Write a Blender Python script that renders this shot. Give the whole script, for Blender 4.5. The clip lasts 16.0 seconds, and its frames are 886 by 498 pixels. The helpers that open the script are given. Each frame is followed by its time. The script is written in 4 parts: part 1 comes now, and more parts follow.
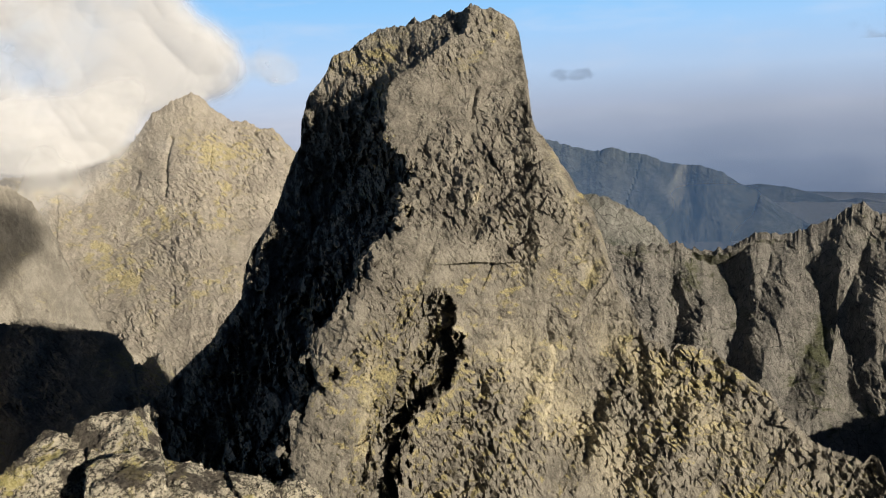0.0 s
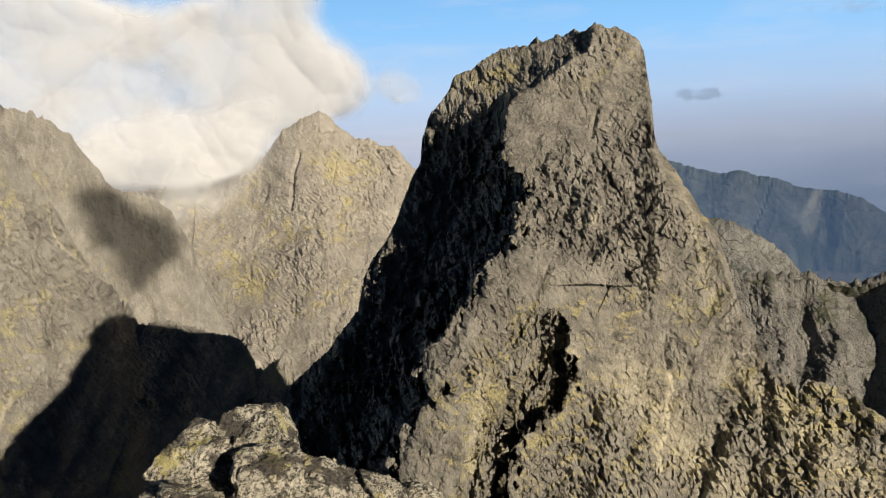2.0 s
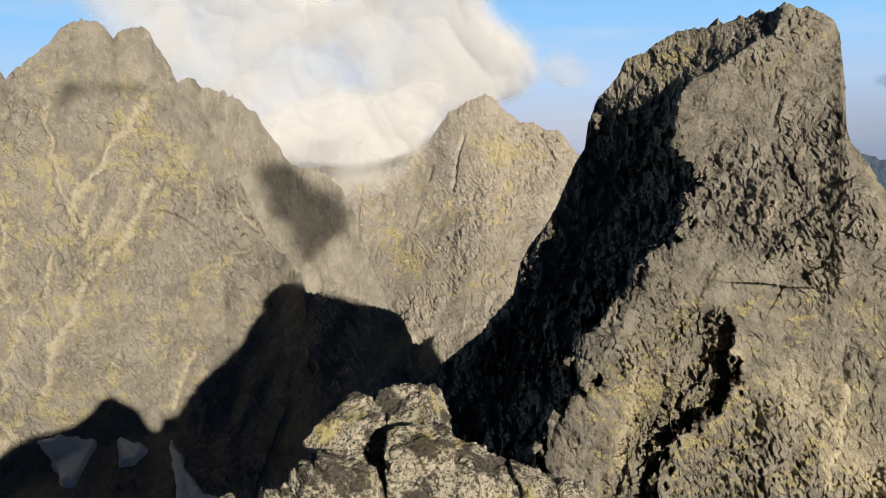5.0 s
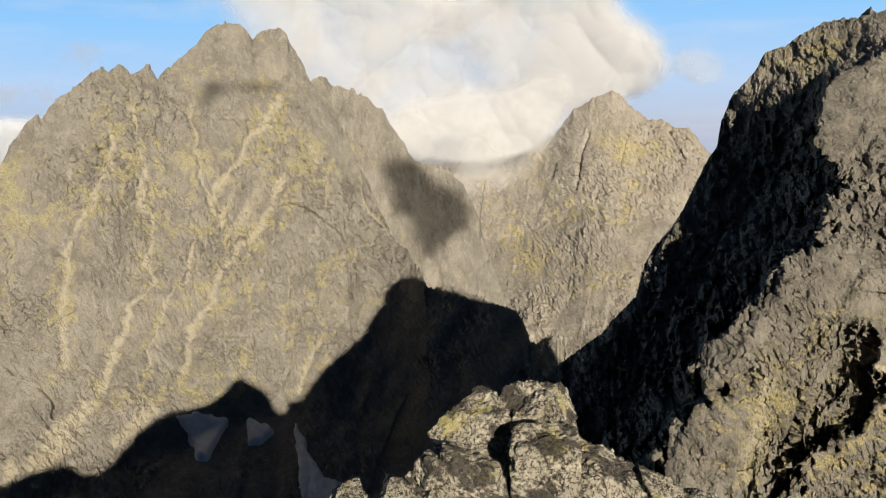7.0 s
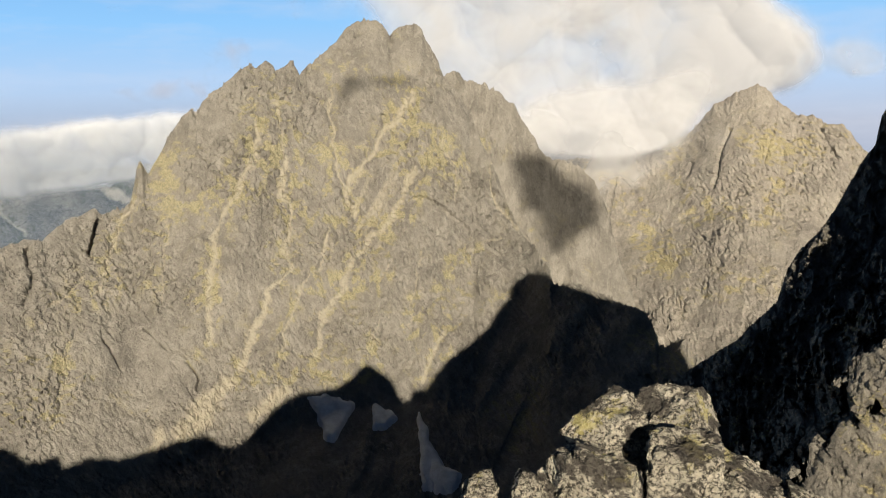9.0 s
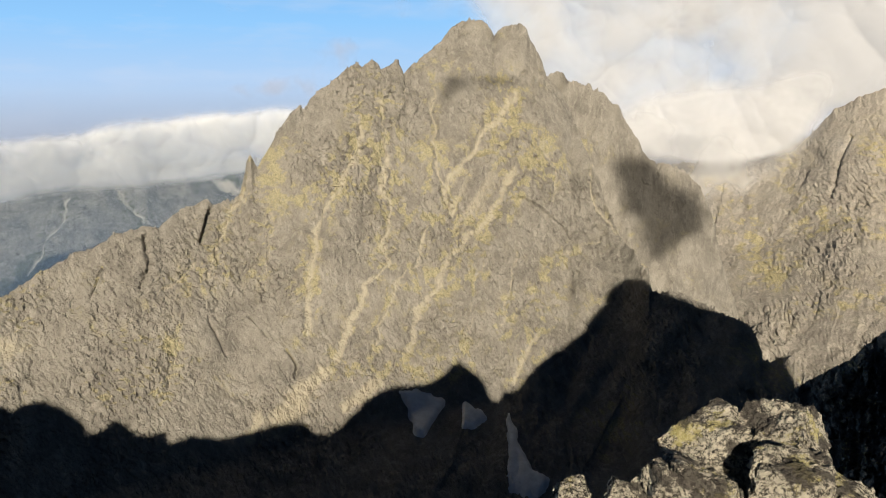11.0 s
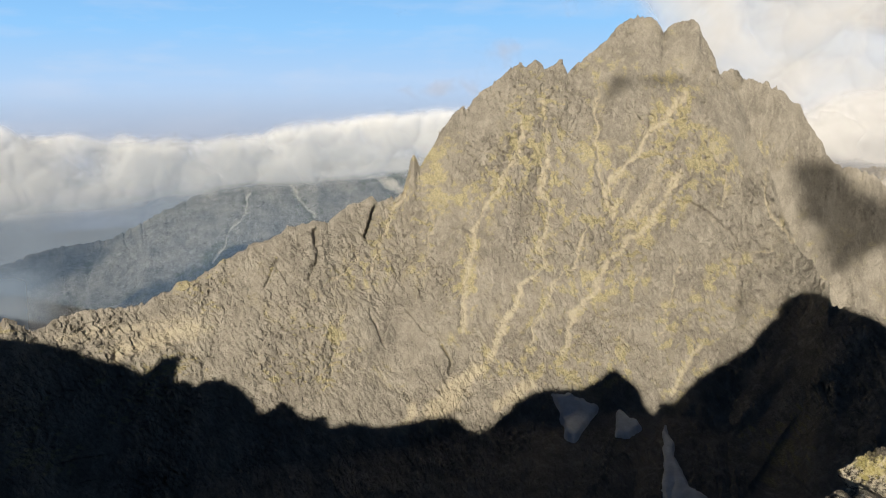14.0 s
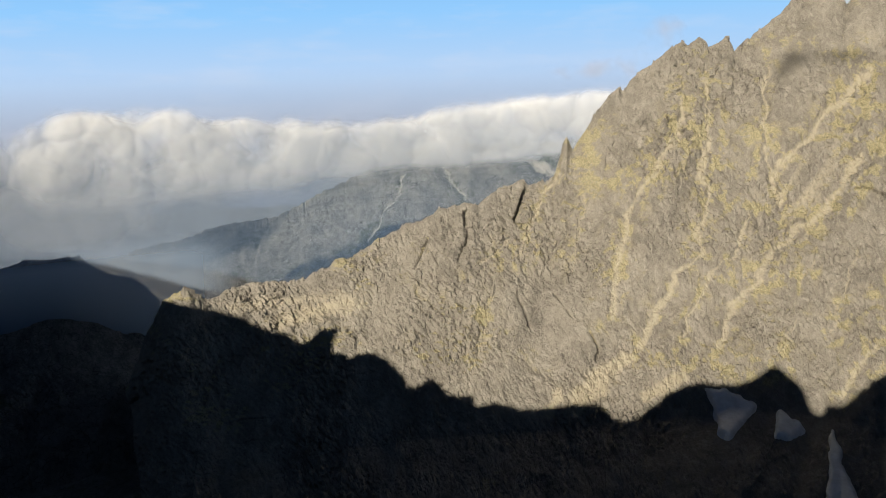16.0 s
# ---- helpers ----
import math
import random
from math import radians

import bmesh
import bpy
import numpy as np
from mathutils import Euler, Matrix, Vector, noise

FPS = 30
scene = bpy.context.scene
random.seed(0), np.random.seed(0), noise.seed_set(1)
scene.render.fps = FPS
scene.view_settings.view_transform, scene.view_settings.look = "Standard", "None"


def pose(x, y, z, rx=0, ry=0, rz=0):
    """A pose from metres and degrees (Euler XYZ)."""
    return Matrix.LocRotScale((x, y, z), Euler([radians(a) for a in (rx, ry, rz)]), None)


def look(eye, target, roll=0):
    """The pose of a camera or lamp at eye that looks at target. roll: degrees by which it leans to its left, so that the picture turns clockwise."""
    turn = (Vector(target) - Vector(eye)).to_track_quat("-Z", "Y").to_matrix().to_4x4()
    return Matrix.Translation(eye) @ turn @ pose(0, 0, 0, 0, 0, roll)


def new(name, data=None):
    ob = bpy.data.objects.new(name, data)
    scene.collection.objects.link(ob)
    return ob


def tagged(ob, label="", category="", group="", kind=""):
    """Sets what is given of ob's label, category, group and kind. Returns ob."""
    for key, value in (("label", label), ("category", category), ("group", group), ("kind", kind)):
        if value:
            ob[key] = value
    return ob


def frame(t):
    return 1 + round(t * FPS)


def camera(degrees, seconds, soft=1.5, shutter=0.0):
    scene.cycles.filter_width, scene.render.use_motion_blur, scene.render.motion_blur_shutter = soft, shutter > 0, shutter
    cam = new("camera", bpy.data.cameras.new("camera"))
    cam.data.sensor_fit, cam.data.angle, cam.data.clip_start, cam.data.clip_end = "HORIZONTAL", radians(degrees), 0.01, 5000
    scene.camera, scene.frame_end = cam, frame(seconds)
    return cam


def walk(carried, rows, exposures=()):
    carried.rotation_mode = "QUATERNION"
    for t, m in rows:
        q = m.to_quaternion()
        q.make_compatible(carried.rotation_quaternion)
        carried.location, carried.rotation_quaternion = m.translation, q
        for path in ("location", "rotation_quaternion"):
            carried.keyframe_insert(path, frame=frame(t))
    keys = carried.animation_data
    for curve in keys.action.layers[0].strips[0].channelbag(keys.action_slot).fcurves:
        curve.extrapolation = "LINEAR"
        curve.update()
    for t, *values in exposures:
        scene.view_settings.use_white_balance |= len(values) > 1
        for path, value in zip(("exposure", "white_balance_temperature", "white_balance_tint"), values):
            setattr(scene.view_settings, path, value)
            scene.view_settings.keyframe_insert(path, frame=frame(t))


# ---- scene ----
# ================= camera =================
cam = camera(61.0, 16.0, soft=1.0)
# seconds, eye (x, y, z) in metres, yaw, pitch, roll in degrees; the eye stands near the origin
ROWS = [
    (0.0, 0.164, -0.008, 0.030, 0.00, -12.00, 2.50),
    (0.5, 0.157, -0.017, 0.032, 2.04, -11.68, 2.33),
    (1.0, 0.147, -0.023, 0.039, 4.46, -11.12, 2.21),
    (1.5, 0.125, -0.045, 0.032, 6.38, -10.28, 2.05),
    (2.0, 0.065, -0.093, 0.008, 8.93, -10.22, 2.23),
    (2.5, 0.056, -0.086, 0.011, 10.88, -9.98, 2.11),
    (3.0, 0.080, -0.044, 0.031, 13.29, -9.92, 2.05),
    (5.5, 0.000, 0.000, -0.000, 23.44, -11.05, 1.25),
    (6.0, -0.014, 0.005, -0.009, 26.08, -10.71, 1.15),
    (6.5, -0.034, 0.009, -0.013, 28.93, -10.94, 1.31),
    (7.0, -0.050, 0.011, -0.015, 30.55, -11.01, 1.58),
    (7.5, -0.066, 0.008, -0.023, 33.06, -11.38, 1.71),
    (8.0, -0.083, 0.003, -0.027, 35.04, -11.43, 1.78),
    (8.5, -0.095, -0.004, -0.027, 37.24, -11.51, 1.70),
    (9.0, -0.112, -0.014, -0.027, 40.37, -11.14, 1.58),
    (11.5, -0.140, -0.028, -0.040, 50.07, -10.88, 0.95),
    (12.0, -0.160, -0.034, -0.034, 52.60, -10.61, 1.25),
    (12.5, -0.160, -0.034, -0.034, 54.20, -10.61, 1.12),
    (13.0, -0.160, -0.034, -0.034, 55.03, -10.50, 1.11),
    (13.5, -0.160, -0.034, -0.034, 57.43, -10.62, 0.71),
    (14.0, -0.160, -0.034, -0.034, 60.06, -10.78, 1.05),
    (14.5, -0.160, -0.034, -0.034, 63.18, -11.09, 1.23),
    (15.0, -0.160, -0.034, -0.034, 65.78, -11.60, 1.56),
    (15.5, -0.160, -0.034, -0.034, 68.85, -11.86, 1.63),
    (16.0, -0.160, -0.034, -0.034, 71.48, -11.80, 1.75),
]
walk(cam, [(t, pose(x, y, z, 90 + pitch, roll, yaw)) for t, x, y, z, yaw, pitch, roll in ROWS],
     exposures=[(0.0, 0.64), (16.0, 0.64)])

# ================= light =================
SUN_HEADING, SUN_HEIGHT = 133.0, 19.5      # degrees clockwise from +y, and above the horizon
world = bpy.data.worlds.new("sky")
scene.world = world
world.use_nodes = True
wn = world.node_tree.nodes
sky = wn.new("ShaderNodeTexSky")
sky.sky_type = "NISHITA"
sky.sun_disc = False
sky.sun_elevation, sky.sun_rotation = radians(SUN_HEIGHT), radians(SUN_HEADING)
sky.altitude, sky.air_density, sky.dust_density, sky.ozone_density = 2300, 1.0, 0.2, 3.0
wn["Background"].inputs["Strength"].default_value = 0.0118
world.node_tree.links.new(sky.outputs[0], wn["Background"].inputs["Color"])
sun_data = bpy.data.lights.new("sun", "SUN")
sun_data.energy, sun_data.angle, sun_data.color = 5.0, radians(0.53), (1.0, 0.885, 0.70)
sun = new("sun", sun_data)
_h, _e = radians(SUN_HEADING), radians(SUN_HEIGHT)
TO_SUN = np.array([math.sin(_h) * math.cos(_e), math.cos(_h) * math.cos(_e), math.sin(_e)])
sun.matrix_world = look(tuple(TO_SUN * 500), (0, 0, 0))


# ================= numeric noise =================
def _hash(i, j, k, seed):
    h = i * np.uint32(374761393) + j * np.uint32(668265263) + k * np.uint32(1440662683) + np.uint32((seed * 974634777) & 0xFFFFFFFF)
    h = (h ^ (h >> np.uint32(13))) * np.uint32(1274126177)
    return h ^ (h >> np.uint32(16))


def _cells(p):
    p = p.astype(np.float32)
    b = np.floor(p)
    f = p - b
    b = b.astype(np.int32).view(np.uint32)
    return [np.ascontiguousarray(b[:, i]) for i in range(3)], [np.ascontiguousarray(f[:, i]) for i in range(3)]


BYTE = np.uint32(255)
TO_ONE, TO_TWO = np.float32(1 / 255), np.float32(1 / 127.5)


def vnoise(p, seed=0):
    """Gradient noise, about -1 to 1, at the points p (n, 3)."""
    (i, j, k), f = _cells(p)
    u = [g * g * g * (g * (g * 6 - 15) + 10) for g in f]
    out = np.zeros(len(p), np.float32)
    for c in range(8):
        o = (c & 1, (c >> 1) & 1, (c >> 2) & 1)
        h = _hash(i + np.uint32(o[0]), j + np.uint32(o[1]), k + np.uint32(o[2]), seed)
        w = (u[0] if o[0] else 1 - u[0]) * (u[1] if o[1] else 1 - u[1]) * (u[2] if o[2] else 1 - u[2])
        g = (f[0] - o[0]) * ((h & BYTE) * TO_TWO - 1)
        g += (f[1] - o[1]) * (((h >> np.uint32(8)) & BYTE) * TO_TWO - 1)
        g += (f[2] - o[2]) * (((h >> np.uint32(16)) & BYTE) * TO_TWO - 1)
        out += w * g
    return out.astype(float) * 1.25


def fbm(p, octaves, seed=0, gain=0.5):
    total, a = np.zeros(len(p)), 1.0
    for i in range(octaves):
        total += a * vnoise(p * 2.03 ** i + 17.3 * i, seed + i)
        a *= gain
    return total


def ridged(p, octaves, seed=0, gain=0.5):
    """Sharp-crested noise, about 0 to 1 for the first octave."""
    total, a = np.zeros(len(p)), 1.0
    for i in range(octaves):
        total += a * (1 - np.abs(vnoise(p * 2.07 ** i + 9.1 * i, seed + i)) * 2)
        a *= gain
    return total


def blocks(p, seed=0):
    """Cells with a height and a tilt each, like broken rock: the height of the nearest cell's facet."""
    (i, j, k), f = _cells(p)
    best = np.full(len(p), 1e9, np.float32)
    code = np.zeros(len(p), np.uint32)
    off = np.zeros((3, len(p)), np.float32)
    for dx in (-1, 0, 1):
        for dy in (-1, 0, 1):
            for dz in (-1, 0, 1):
                h = _hash(i + np.uint32(dx % 2 ** 32), j + np.uint32(dy % 2 ** 32), k + np.uint32(dz % 2 ** 32), seed)
                x = f[0] - (h & BYTE) * TO_ONE - dx
                y = f[1] - ((h >> np.uint32(8)) & BYTE) * TO_ONE - dy
                z = f[2] - ((h >> np.uint32(16)) & BYTE) * TO_ONE - dz
                d = x * x + y * y + z * z
                near = d < best
                np.copyto(best, d, where=near)
                np.copyto(code, h, where=near)
                np.copyto(off[0], x, where=near)
                np.copyto(off[1], y, where=near)
                np.copyto(off[2], z, where=near)
    code = (code ^ np.uint32(0x9E3779B9)) * np.uint32(2246822519)
    code ^= code >> np.uint32(15)
    val = (code & BYTE) * TO_ONE - np.float32(0.5)
    for n in range(3):
        val += off[n] * (((code >> np.uint32(6 + 7 * n)) & BYTE) * TO_TWO - 1)
    return val.astype(float)


def facets(p, seed=0):
    """Chiselled blocks that lean on one another: sharp edges, deep joints and no gaps; about -0.5 to 0.5."""
    (i, j, k), f = _cells(p)
    best = np.full(len(p), -9, np.float32)
    for dx in (-1, 0, 1):
        for dy in (-1, 0, 1):
            for dz in (-1, 0, 1):
                h = _hash(i + np.uint32(dx % 2 ** 32), j + np.uint32(dy % 2 ** 32), k + np.uint32(dz % 2 ** 32), seed)
                x = f[0] - (h & BYTE) * TO_ONE - dx
                y = f[1] - ((h >> np.uint32(8)) & BYTE) * TO_ONE - dy
                z = f[2] - ((h >> np.uint32(16)) & BYTE) * TO_ONE - dz
                g = (h ^ np.uint32(0x9E3779B9)) * np.uint32(2246822519)
                u = x * ((g & BYTE) * TO_TWO - 1) + y * (((g >> np.uint32(8)) & BYTE) * TO_TWO - 1) + z * (((g >> np.uint32(16)) & BYTE) * TO_TWO - 1)
                top = ((g >> np.uint32(24)) & BYTE) * TO_ONE * np.float32(0.7) + np.float32(0.55) * u
                steep = np.maximum(np.maximum(np.abs(x + np.float32(0.35) * y), np.abs(y - np.float32(0.3) * x)), np.abs(z))
                np.maximum(best, top - np.float32(1.1) * np.maximum(steep - np.float32(0.12), 0), out=best)
    return best.astype(float) - 0.3


def puffs(p, seed=0):
    """Rounded heaps that bulge side by side, 0 to 1."""
    (i, j, k), f = _cells(p)
    best = np.zeros(len(p), np.float32)
    for dx in (-1, 0, 1):
        for dy in (-1, 0, 1):
            for dz in (-1, 0, 1):
                h = _hash(i + np.uint32(dx % 2 ** 32), j + np.uint32(dy % 2 ** 32), k + np.uint32(dz % 2 ** 32), seed)
                x = f[0] - (h & BYTE) * TO_ONE - dx
                y = f[1] - ((h >> np.uint32(8)) & BYTE) * TO_ONE - dy
                z = f[2] - ((h >> np.uint32(16)) & BYTE) * TO_ONE - dz
                size = np.float32(0.7) + ((h >> np.uint32(24)) & BYTE) * TO_ONE * np.float32(0.5)
                np.maximum(best, size - (x * x + y * y + z * z), out=best)
    return (best / 1.2).astype(float)


def smooth(x, a, b):
    t = np.clip((x - a) / (b - a), 0, 1)
    return t * t * (3 - 2 * t)


# ================= materials =================
class Nodes:
    """A short way to write a node material."""

    def __init__(self, name):
        self.mat = bpy.data.materials.new(name)
        self.mat.use_nodes = True
        self.tree = self.mat.node_tree
        self.bsdf = self.tree.nodes["Principled BSDF"]
        self.out = self.tree.nodes["Material Output"]
        self.pos = self.tree.nodes.new("ShaderNodeNewGeometry").outputs["Position"]

    def add(self, kind, **inputs):
        n = self.tree.nodes.new(kind)
        for k, v in inputs.items():
            self.put(n.inputs[k.replace("_", " ")], v)
        return n

    def put(self, socket, v):
        if isinstance(v, bpy.types.NodeSocket):
            self.tree.links.new(v, socket)
        else:
            socket.default_value = v

    def noise(self, scale, detail=6.0, rough=0.6, stretch=(1, 1, 1), distort=0.0):
        m = self.add("ShaderNodeMapping", Vector=self.pos, Scale=stretch)
        n = self.add("ShaderNodeTexNoise", Vector=m.outputs[0], Scale=scale, Detail=detail, Roughness=rough, Distortion=distort)
        return n.outputs["Fac"]

    def cracks(self, scale, stretch=(1, 1, 0.4), wobble=0.35):
        """0 in thin broken joints, rising away from them."""
        m = self.add("ShaderNodeMapping", Vector=self.pos, Scale=tuple(scale * v for v in stretch), Rotation=(0.35, -0.3, 0.5))
        w = self.add("ShaderNodeTexNoise", Vector=m.outputs[0], Scale=1.3, Detail=5.0, Roughness=0.6)
        a = self.tree.nodes.new("ShaderNodeVectorMath")
        a.operation = "MULTIPLY_ADD"
        self.put(a.inputs[0], w.outputs["Color"])
        a.inputs[1].default_value = (wobble, wobble, wobble)
        self.put(a.inputs[2], m.outputs[0])
        v = self.tree.nodes.new("ShaderNodeTexVoronoi")
        v.feature = "DISTANCE_TO_EDGE"
        v.inputs["Scale"].default_value = 1.0
        self.put(v.inputs["Vector"], a.outputs[0])
        return v.outputs["Distance"]

    def ramp(self, fac, *stops):
        n = self.add("ShaderNodeValToRGB", Fac=fac)
        e = n.color_ramp.elements
        while len(e) < len(stops):
            e.new(0.5)
        for s, (at, c) in zip(e, stops):
            s.position = at
            s.color = (*c, 1) if isinstance(c, tuple) else (c, c, c, 1)
        return n.outputs["Color"]

    def mix(self, fac, a, b, blend="MIX"):
        n = self.tree.nodes.new("ShaderNodeMix")
        n.data_type, n.blend_type = "RGBA", blend
        for s, v in ((n.inputs[0], fac), (n.inputs[6], a), (n.inputs[7], b)):
            if isinstance(v, tuple):
                v = (*v, 1)
            self.put(s, v)
        return n.outputs[2]

    def maths(self, op, a, b=0.0):
        n = self.tree.nodes.new("ShaderNodeMath")
        n.operation = op
        self.put(n.inputs[0], a)
        self.put(n.inputs[1], b)
        return n.outputs[0]

    def attr(self, name):
        n = self.tree.nodes.new("ShaderNodeAttribute")
        n.attribute_name = name
        return n.outputs["Fac"]

    def bump(self, height, strength, distance):
        n = self.add("ShaderNodeBump", Height=height, Strength=strength, Distance=distance)
        self.put(self.bsdf.inputs["Normal"], n.outputs[0])

    def finish(self, colour, rough=0.9):
        self.put(self.bsdf.inputs["Base Color"], (*colour, 1) if isinstance(colour, tuple) else colour)
        self.put(self.bsdf.inputs["Roughness"], rough)
        self.put(self.bsdf.inputs["Specular IOR Level"], 0.2)
        return self.mat


def rock_material(name, dark, light, turf, pale, size, bump=0.9, joints=1.0, grain=1.0, clumps=1.8, dry=0.28):
    """Weathered granite with dry turf on its ledges and pale rubble in its gullies. size: metres of the coarse mottling."""
    n = Nodes(name)
    coarse = n.noise(1 / size, 5, 0.6)
    fine = n.noise(14 / size, 9, 0.78)
    streak = n.noise(4.5 / size, 7, 0.7, (1, 1, 0.3), 0.8)
    c = n.mix(n.ramp(coarse, (0.35, 0.0), (0.65, 1.0)), dark, light)
    c = n.mix(n.ramp(streak, (0.48, 0.0), (0.66, 0.6)), c, tuple(min(v * 1.4, 0.6) for v in light))
    c = n.mix(n.ramp(fine, (0.30, 0.8 * grain), (0.47, 0.0)), c, tuple(v * 0.35 for v in dark))
    c = n.mix(n.ramp(n.noise(42 / size, 6, 0.75), (0.40, 0.35 * grain), (0.52, 0.0)), c, tuple(v * 0.45 for v in dark))
    c = n.mix(n.ramp(n.noise(27 / size, 6, 0.75), (0.52, 0.0), (0.66, 0.5 * grain)), c, tuple(min(v * 1.5, 0.6) for v in light))
    gaps = n.noise(2.5 / size, 4, 0.6)
    joint = n.maths("MULTIPLY", n.ramp(n.cracks(3.4 / size), (0.0, 1.0), (0.055, 0.0)), n.ramp(gaps, (0.45, 0.0), (0.58, 0.85 * joints)))
    joint2 = n.maths("MULTIPLY", n.ramp(n.cracks(9.5 / size), (0.0, 1.0), (0.07, 0.0)), n.ramp(gaps, (0.42, 0.75 * joints), (0.56, 0.0)))
    c = n.mix(n.maths("MAXIMUM", joint, joint2), c, tuple(v * 0.22 for v in dark))
    patch = n.noise(3.4 / size, 7, 0.66, (0.55, 0.55, 1.5), 1.2)
    t = n.ramp(n.maths("ADD", n.attr("turf"), n.maths("MULTIPLY", n.maths("SUBTRACT", patch, 0.5), clumps)), (0.36, 0.0), (0.66, 0.72))
    tcol = n.mix(n.ramp(n.noise(20 / size, 6, 0.7), (0.36, 0.0), (0.58, 1.0)), tuple(v * k for v, k in zip(turf, (dry, dry * 1.05, dry * 0.85))), tuple(min(v * 1.15, 0.6) for v in turf))
    c = n.mix(n.maths("MULTIPLY", n.attr("turf"), n.ramp(n.noise(1.7 / size, 5, 0.6, (1, 1, 0.6)), (0.38, 0.0), (0.62, 0.75))), c, tuple(v * k for v, k in zip(turf, (0.86, 0.86, 0.9))))
    c = n.mix(t, c, tcol)
    r = n.ramp(n.maths("ADD", n.attr("scree"), n.maths("MULTIPLY", n.maths("SUBTRACT", n.noise(12 / size, 8, 0.7), 0.5), 0.9)), (0.28, 0.0), (0.75, 0.9))
    c = n.mix(r, c, pale)
    n.bump(n.maths("ADD", n.noise(9 / size, 10, 0.8), n.maths("MULTIPLY", n.noise(3 / size, 6, 0.65, (1, 1, 0.4)), 1.2)), bump, size * 0.2)
    return n.finish(c, 0.92)


ROCK_MAIN = rock_material("granite_face", (0.20, 0.186, 0.166), (0.305, 0.285, 0.253), (0.39, 0.35, 0.225), (0.43, 0.39, 0.31), 26.0, bump=0.75, joints=0.05, grain=0.75, clumps=1.4, dry=0.55)
ROCK_FAR = rock_material("granite_far_face", (0.25, 0.228, 0.204), (0.35, 0.322, 0.282), (0.43, 0.375, 0.22), (0.41, 0.37, 0.295), 30.0, bump=0.7, joints=0.1, grain=0.8, clumps=1.5, dry=0.45)
ROCK_TOWER = rock_material("granite_tower", (0.135, 0.125, 0.111), (0.30, 0.279, 0.242), (0.43, 0.375, 0.195), (0.56, 0.505, 0.38), 6.0, bump=0.8, joints=0.35, grain=0.85)
ROCK_RIDGE = rock_material("granite_ridge", (0.115, 0.113, 0.11), (0.275, 0.262, 0.242), (0.085, 0.095, 0.045), (0.38, 0.36, 0.33), 22.0)
ROCK_DISTANT = rock_material("distant_slope", (0.16, 0.165, 0.16), (0.32, 0.315, 0.295), (0.1, 0.12, 0.07), (0.55, 0.53, 0.48), 60.0, grain=0.4)
FOREST = rock_material("wooded_ridge", (0.04, 0.05, 0.052), (0.10, 0.105, 0.10), (0.05, 0.07, 0.04), (0.2, 0.2, 0.18), 150.0, 0.15)


def snow_material():
    n = Nodes("old_snow")
    c = n.mix(n.ramp(n.noise(0.12, 7, 0.7), (0.35, 0.0), (0.65, 1.0)), (0.66, 0.66, 0.66), (0.86, 0.87, 0.88))
    n.bump(n.noise(0.3, 6, 0.6), 0.5, 1.0)
    return n.finish(c, 0.7)


def cloud_material(name, colour, clear=0.0):
    """Lit vapour: as thick as the sheet's own density says."""
    n = Nodes(name)
    t = n.tree
    d = n.add("ShaderNodeBsdfDiffuse", Color=(*colour, 1))
    tr = n.add("ShaderNodeBsdfTranslucent", Color=(*colour, 1))
    both = n.tree.nodes.new("ShaderNodeMixShader")
    both.inputs[0].default_value = 0.5
    t.links.new(d.outputs[0], both.inputs[1])
    t.links.new(tr.outputs[0], both.inputs[2])
    clr = t.nodes.new("ShaderNodeBsdfTransparent")
    mixs = t.nodes.new("ShaderNodeMixShader")
    n.put(mixs.inputs[0], n.attr("thickness"))
    t.links.new(clr.outputs[0], mixs.inputs[1])
    t.links.new(both.outputs[0], mixs.inputs[2])
    t.links.new(mixs.outputs[0], n.out.inputs["Surface"])
    return n.mat


SNOW = snow_material()
CLOUD = cloud_material("cloud_vapour", (0.70, 0.705, 0.735))
SEA = cloud_material("cloud_sea_vapour", (0.96, 0.96, 0.97))
# blue tints that paint the haze of distance onto standing sheets
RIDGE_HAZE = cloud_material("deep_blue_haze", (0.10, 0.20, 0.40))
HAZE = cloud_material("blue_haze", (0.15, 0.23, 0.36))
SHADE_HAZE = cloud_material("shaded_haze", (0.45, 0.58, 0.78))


# ================= sheets of terrain =================
def grid_mesh(name, pts, material, attrs=(), smooth_faces=False, trim=None):
    """A mesh from a grid of points (rows, columns, 3), with float attributes of the same grid."""
    r, c = pts.shape[:2]
    me = bpy.data.meshes.new(name)
    me.vertices.add(r * c)
    me.vertices.foreach_set("co", pts.reshape(-1).astype(np.float32))
    i = (np.arange(r - 1)[:, None] * c + np.arange(c - 1)[None, :]).reshape(-1)
    quads = np.stack([i, i + c, i + c + 1, i + 1], 1).astype(np.int32)
    if trim is not None:
        quads = quads[trim.reshape(-1)[quads].max(1) > 0.006]
    me.loops.add(quads.size)
    me.loops.foreach_set("vertex_index", quads.reshape(-1))
    me.polygons.add(len(quads))
    me.polygons.foreach_set("loop_start", np.arange(0, quads.size, 4, dtype=np.int32))
    me.polygons.foreach_set("use_smooth", np.full(len(quads), smooth_faces))
    for key, values in attrs:
        a = me.attributes.new(key, "FLOAT", "POINT")
        a.data.foreach_set("value", values.reshape(-1).astype(np.float32))
    me.update()
    me.validate()
    me.materials.append(material)
    return me


def table(points, x, column):
    p = np.array(points, float)
    return np.interp(x, p[:, 0], p[:, column])


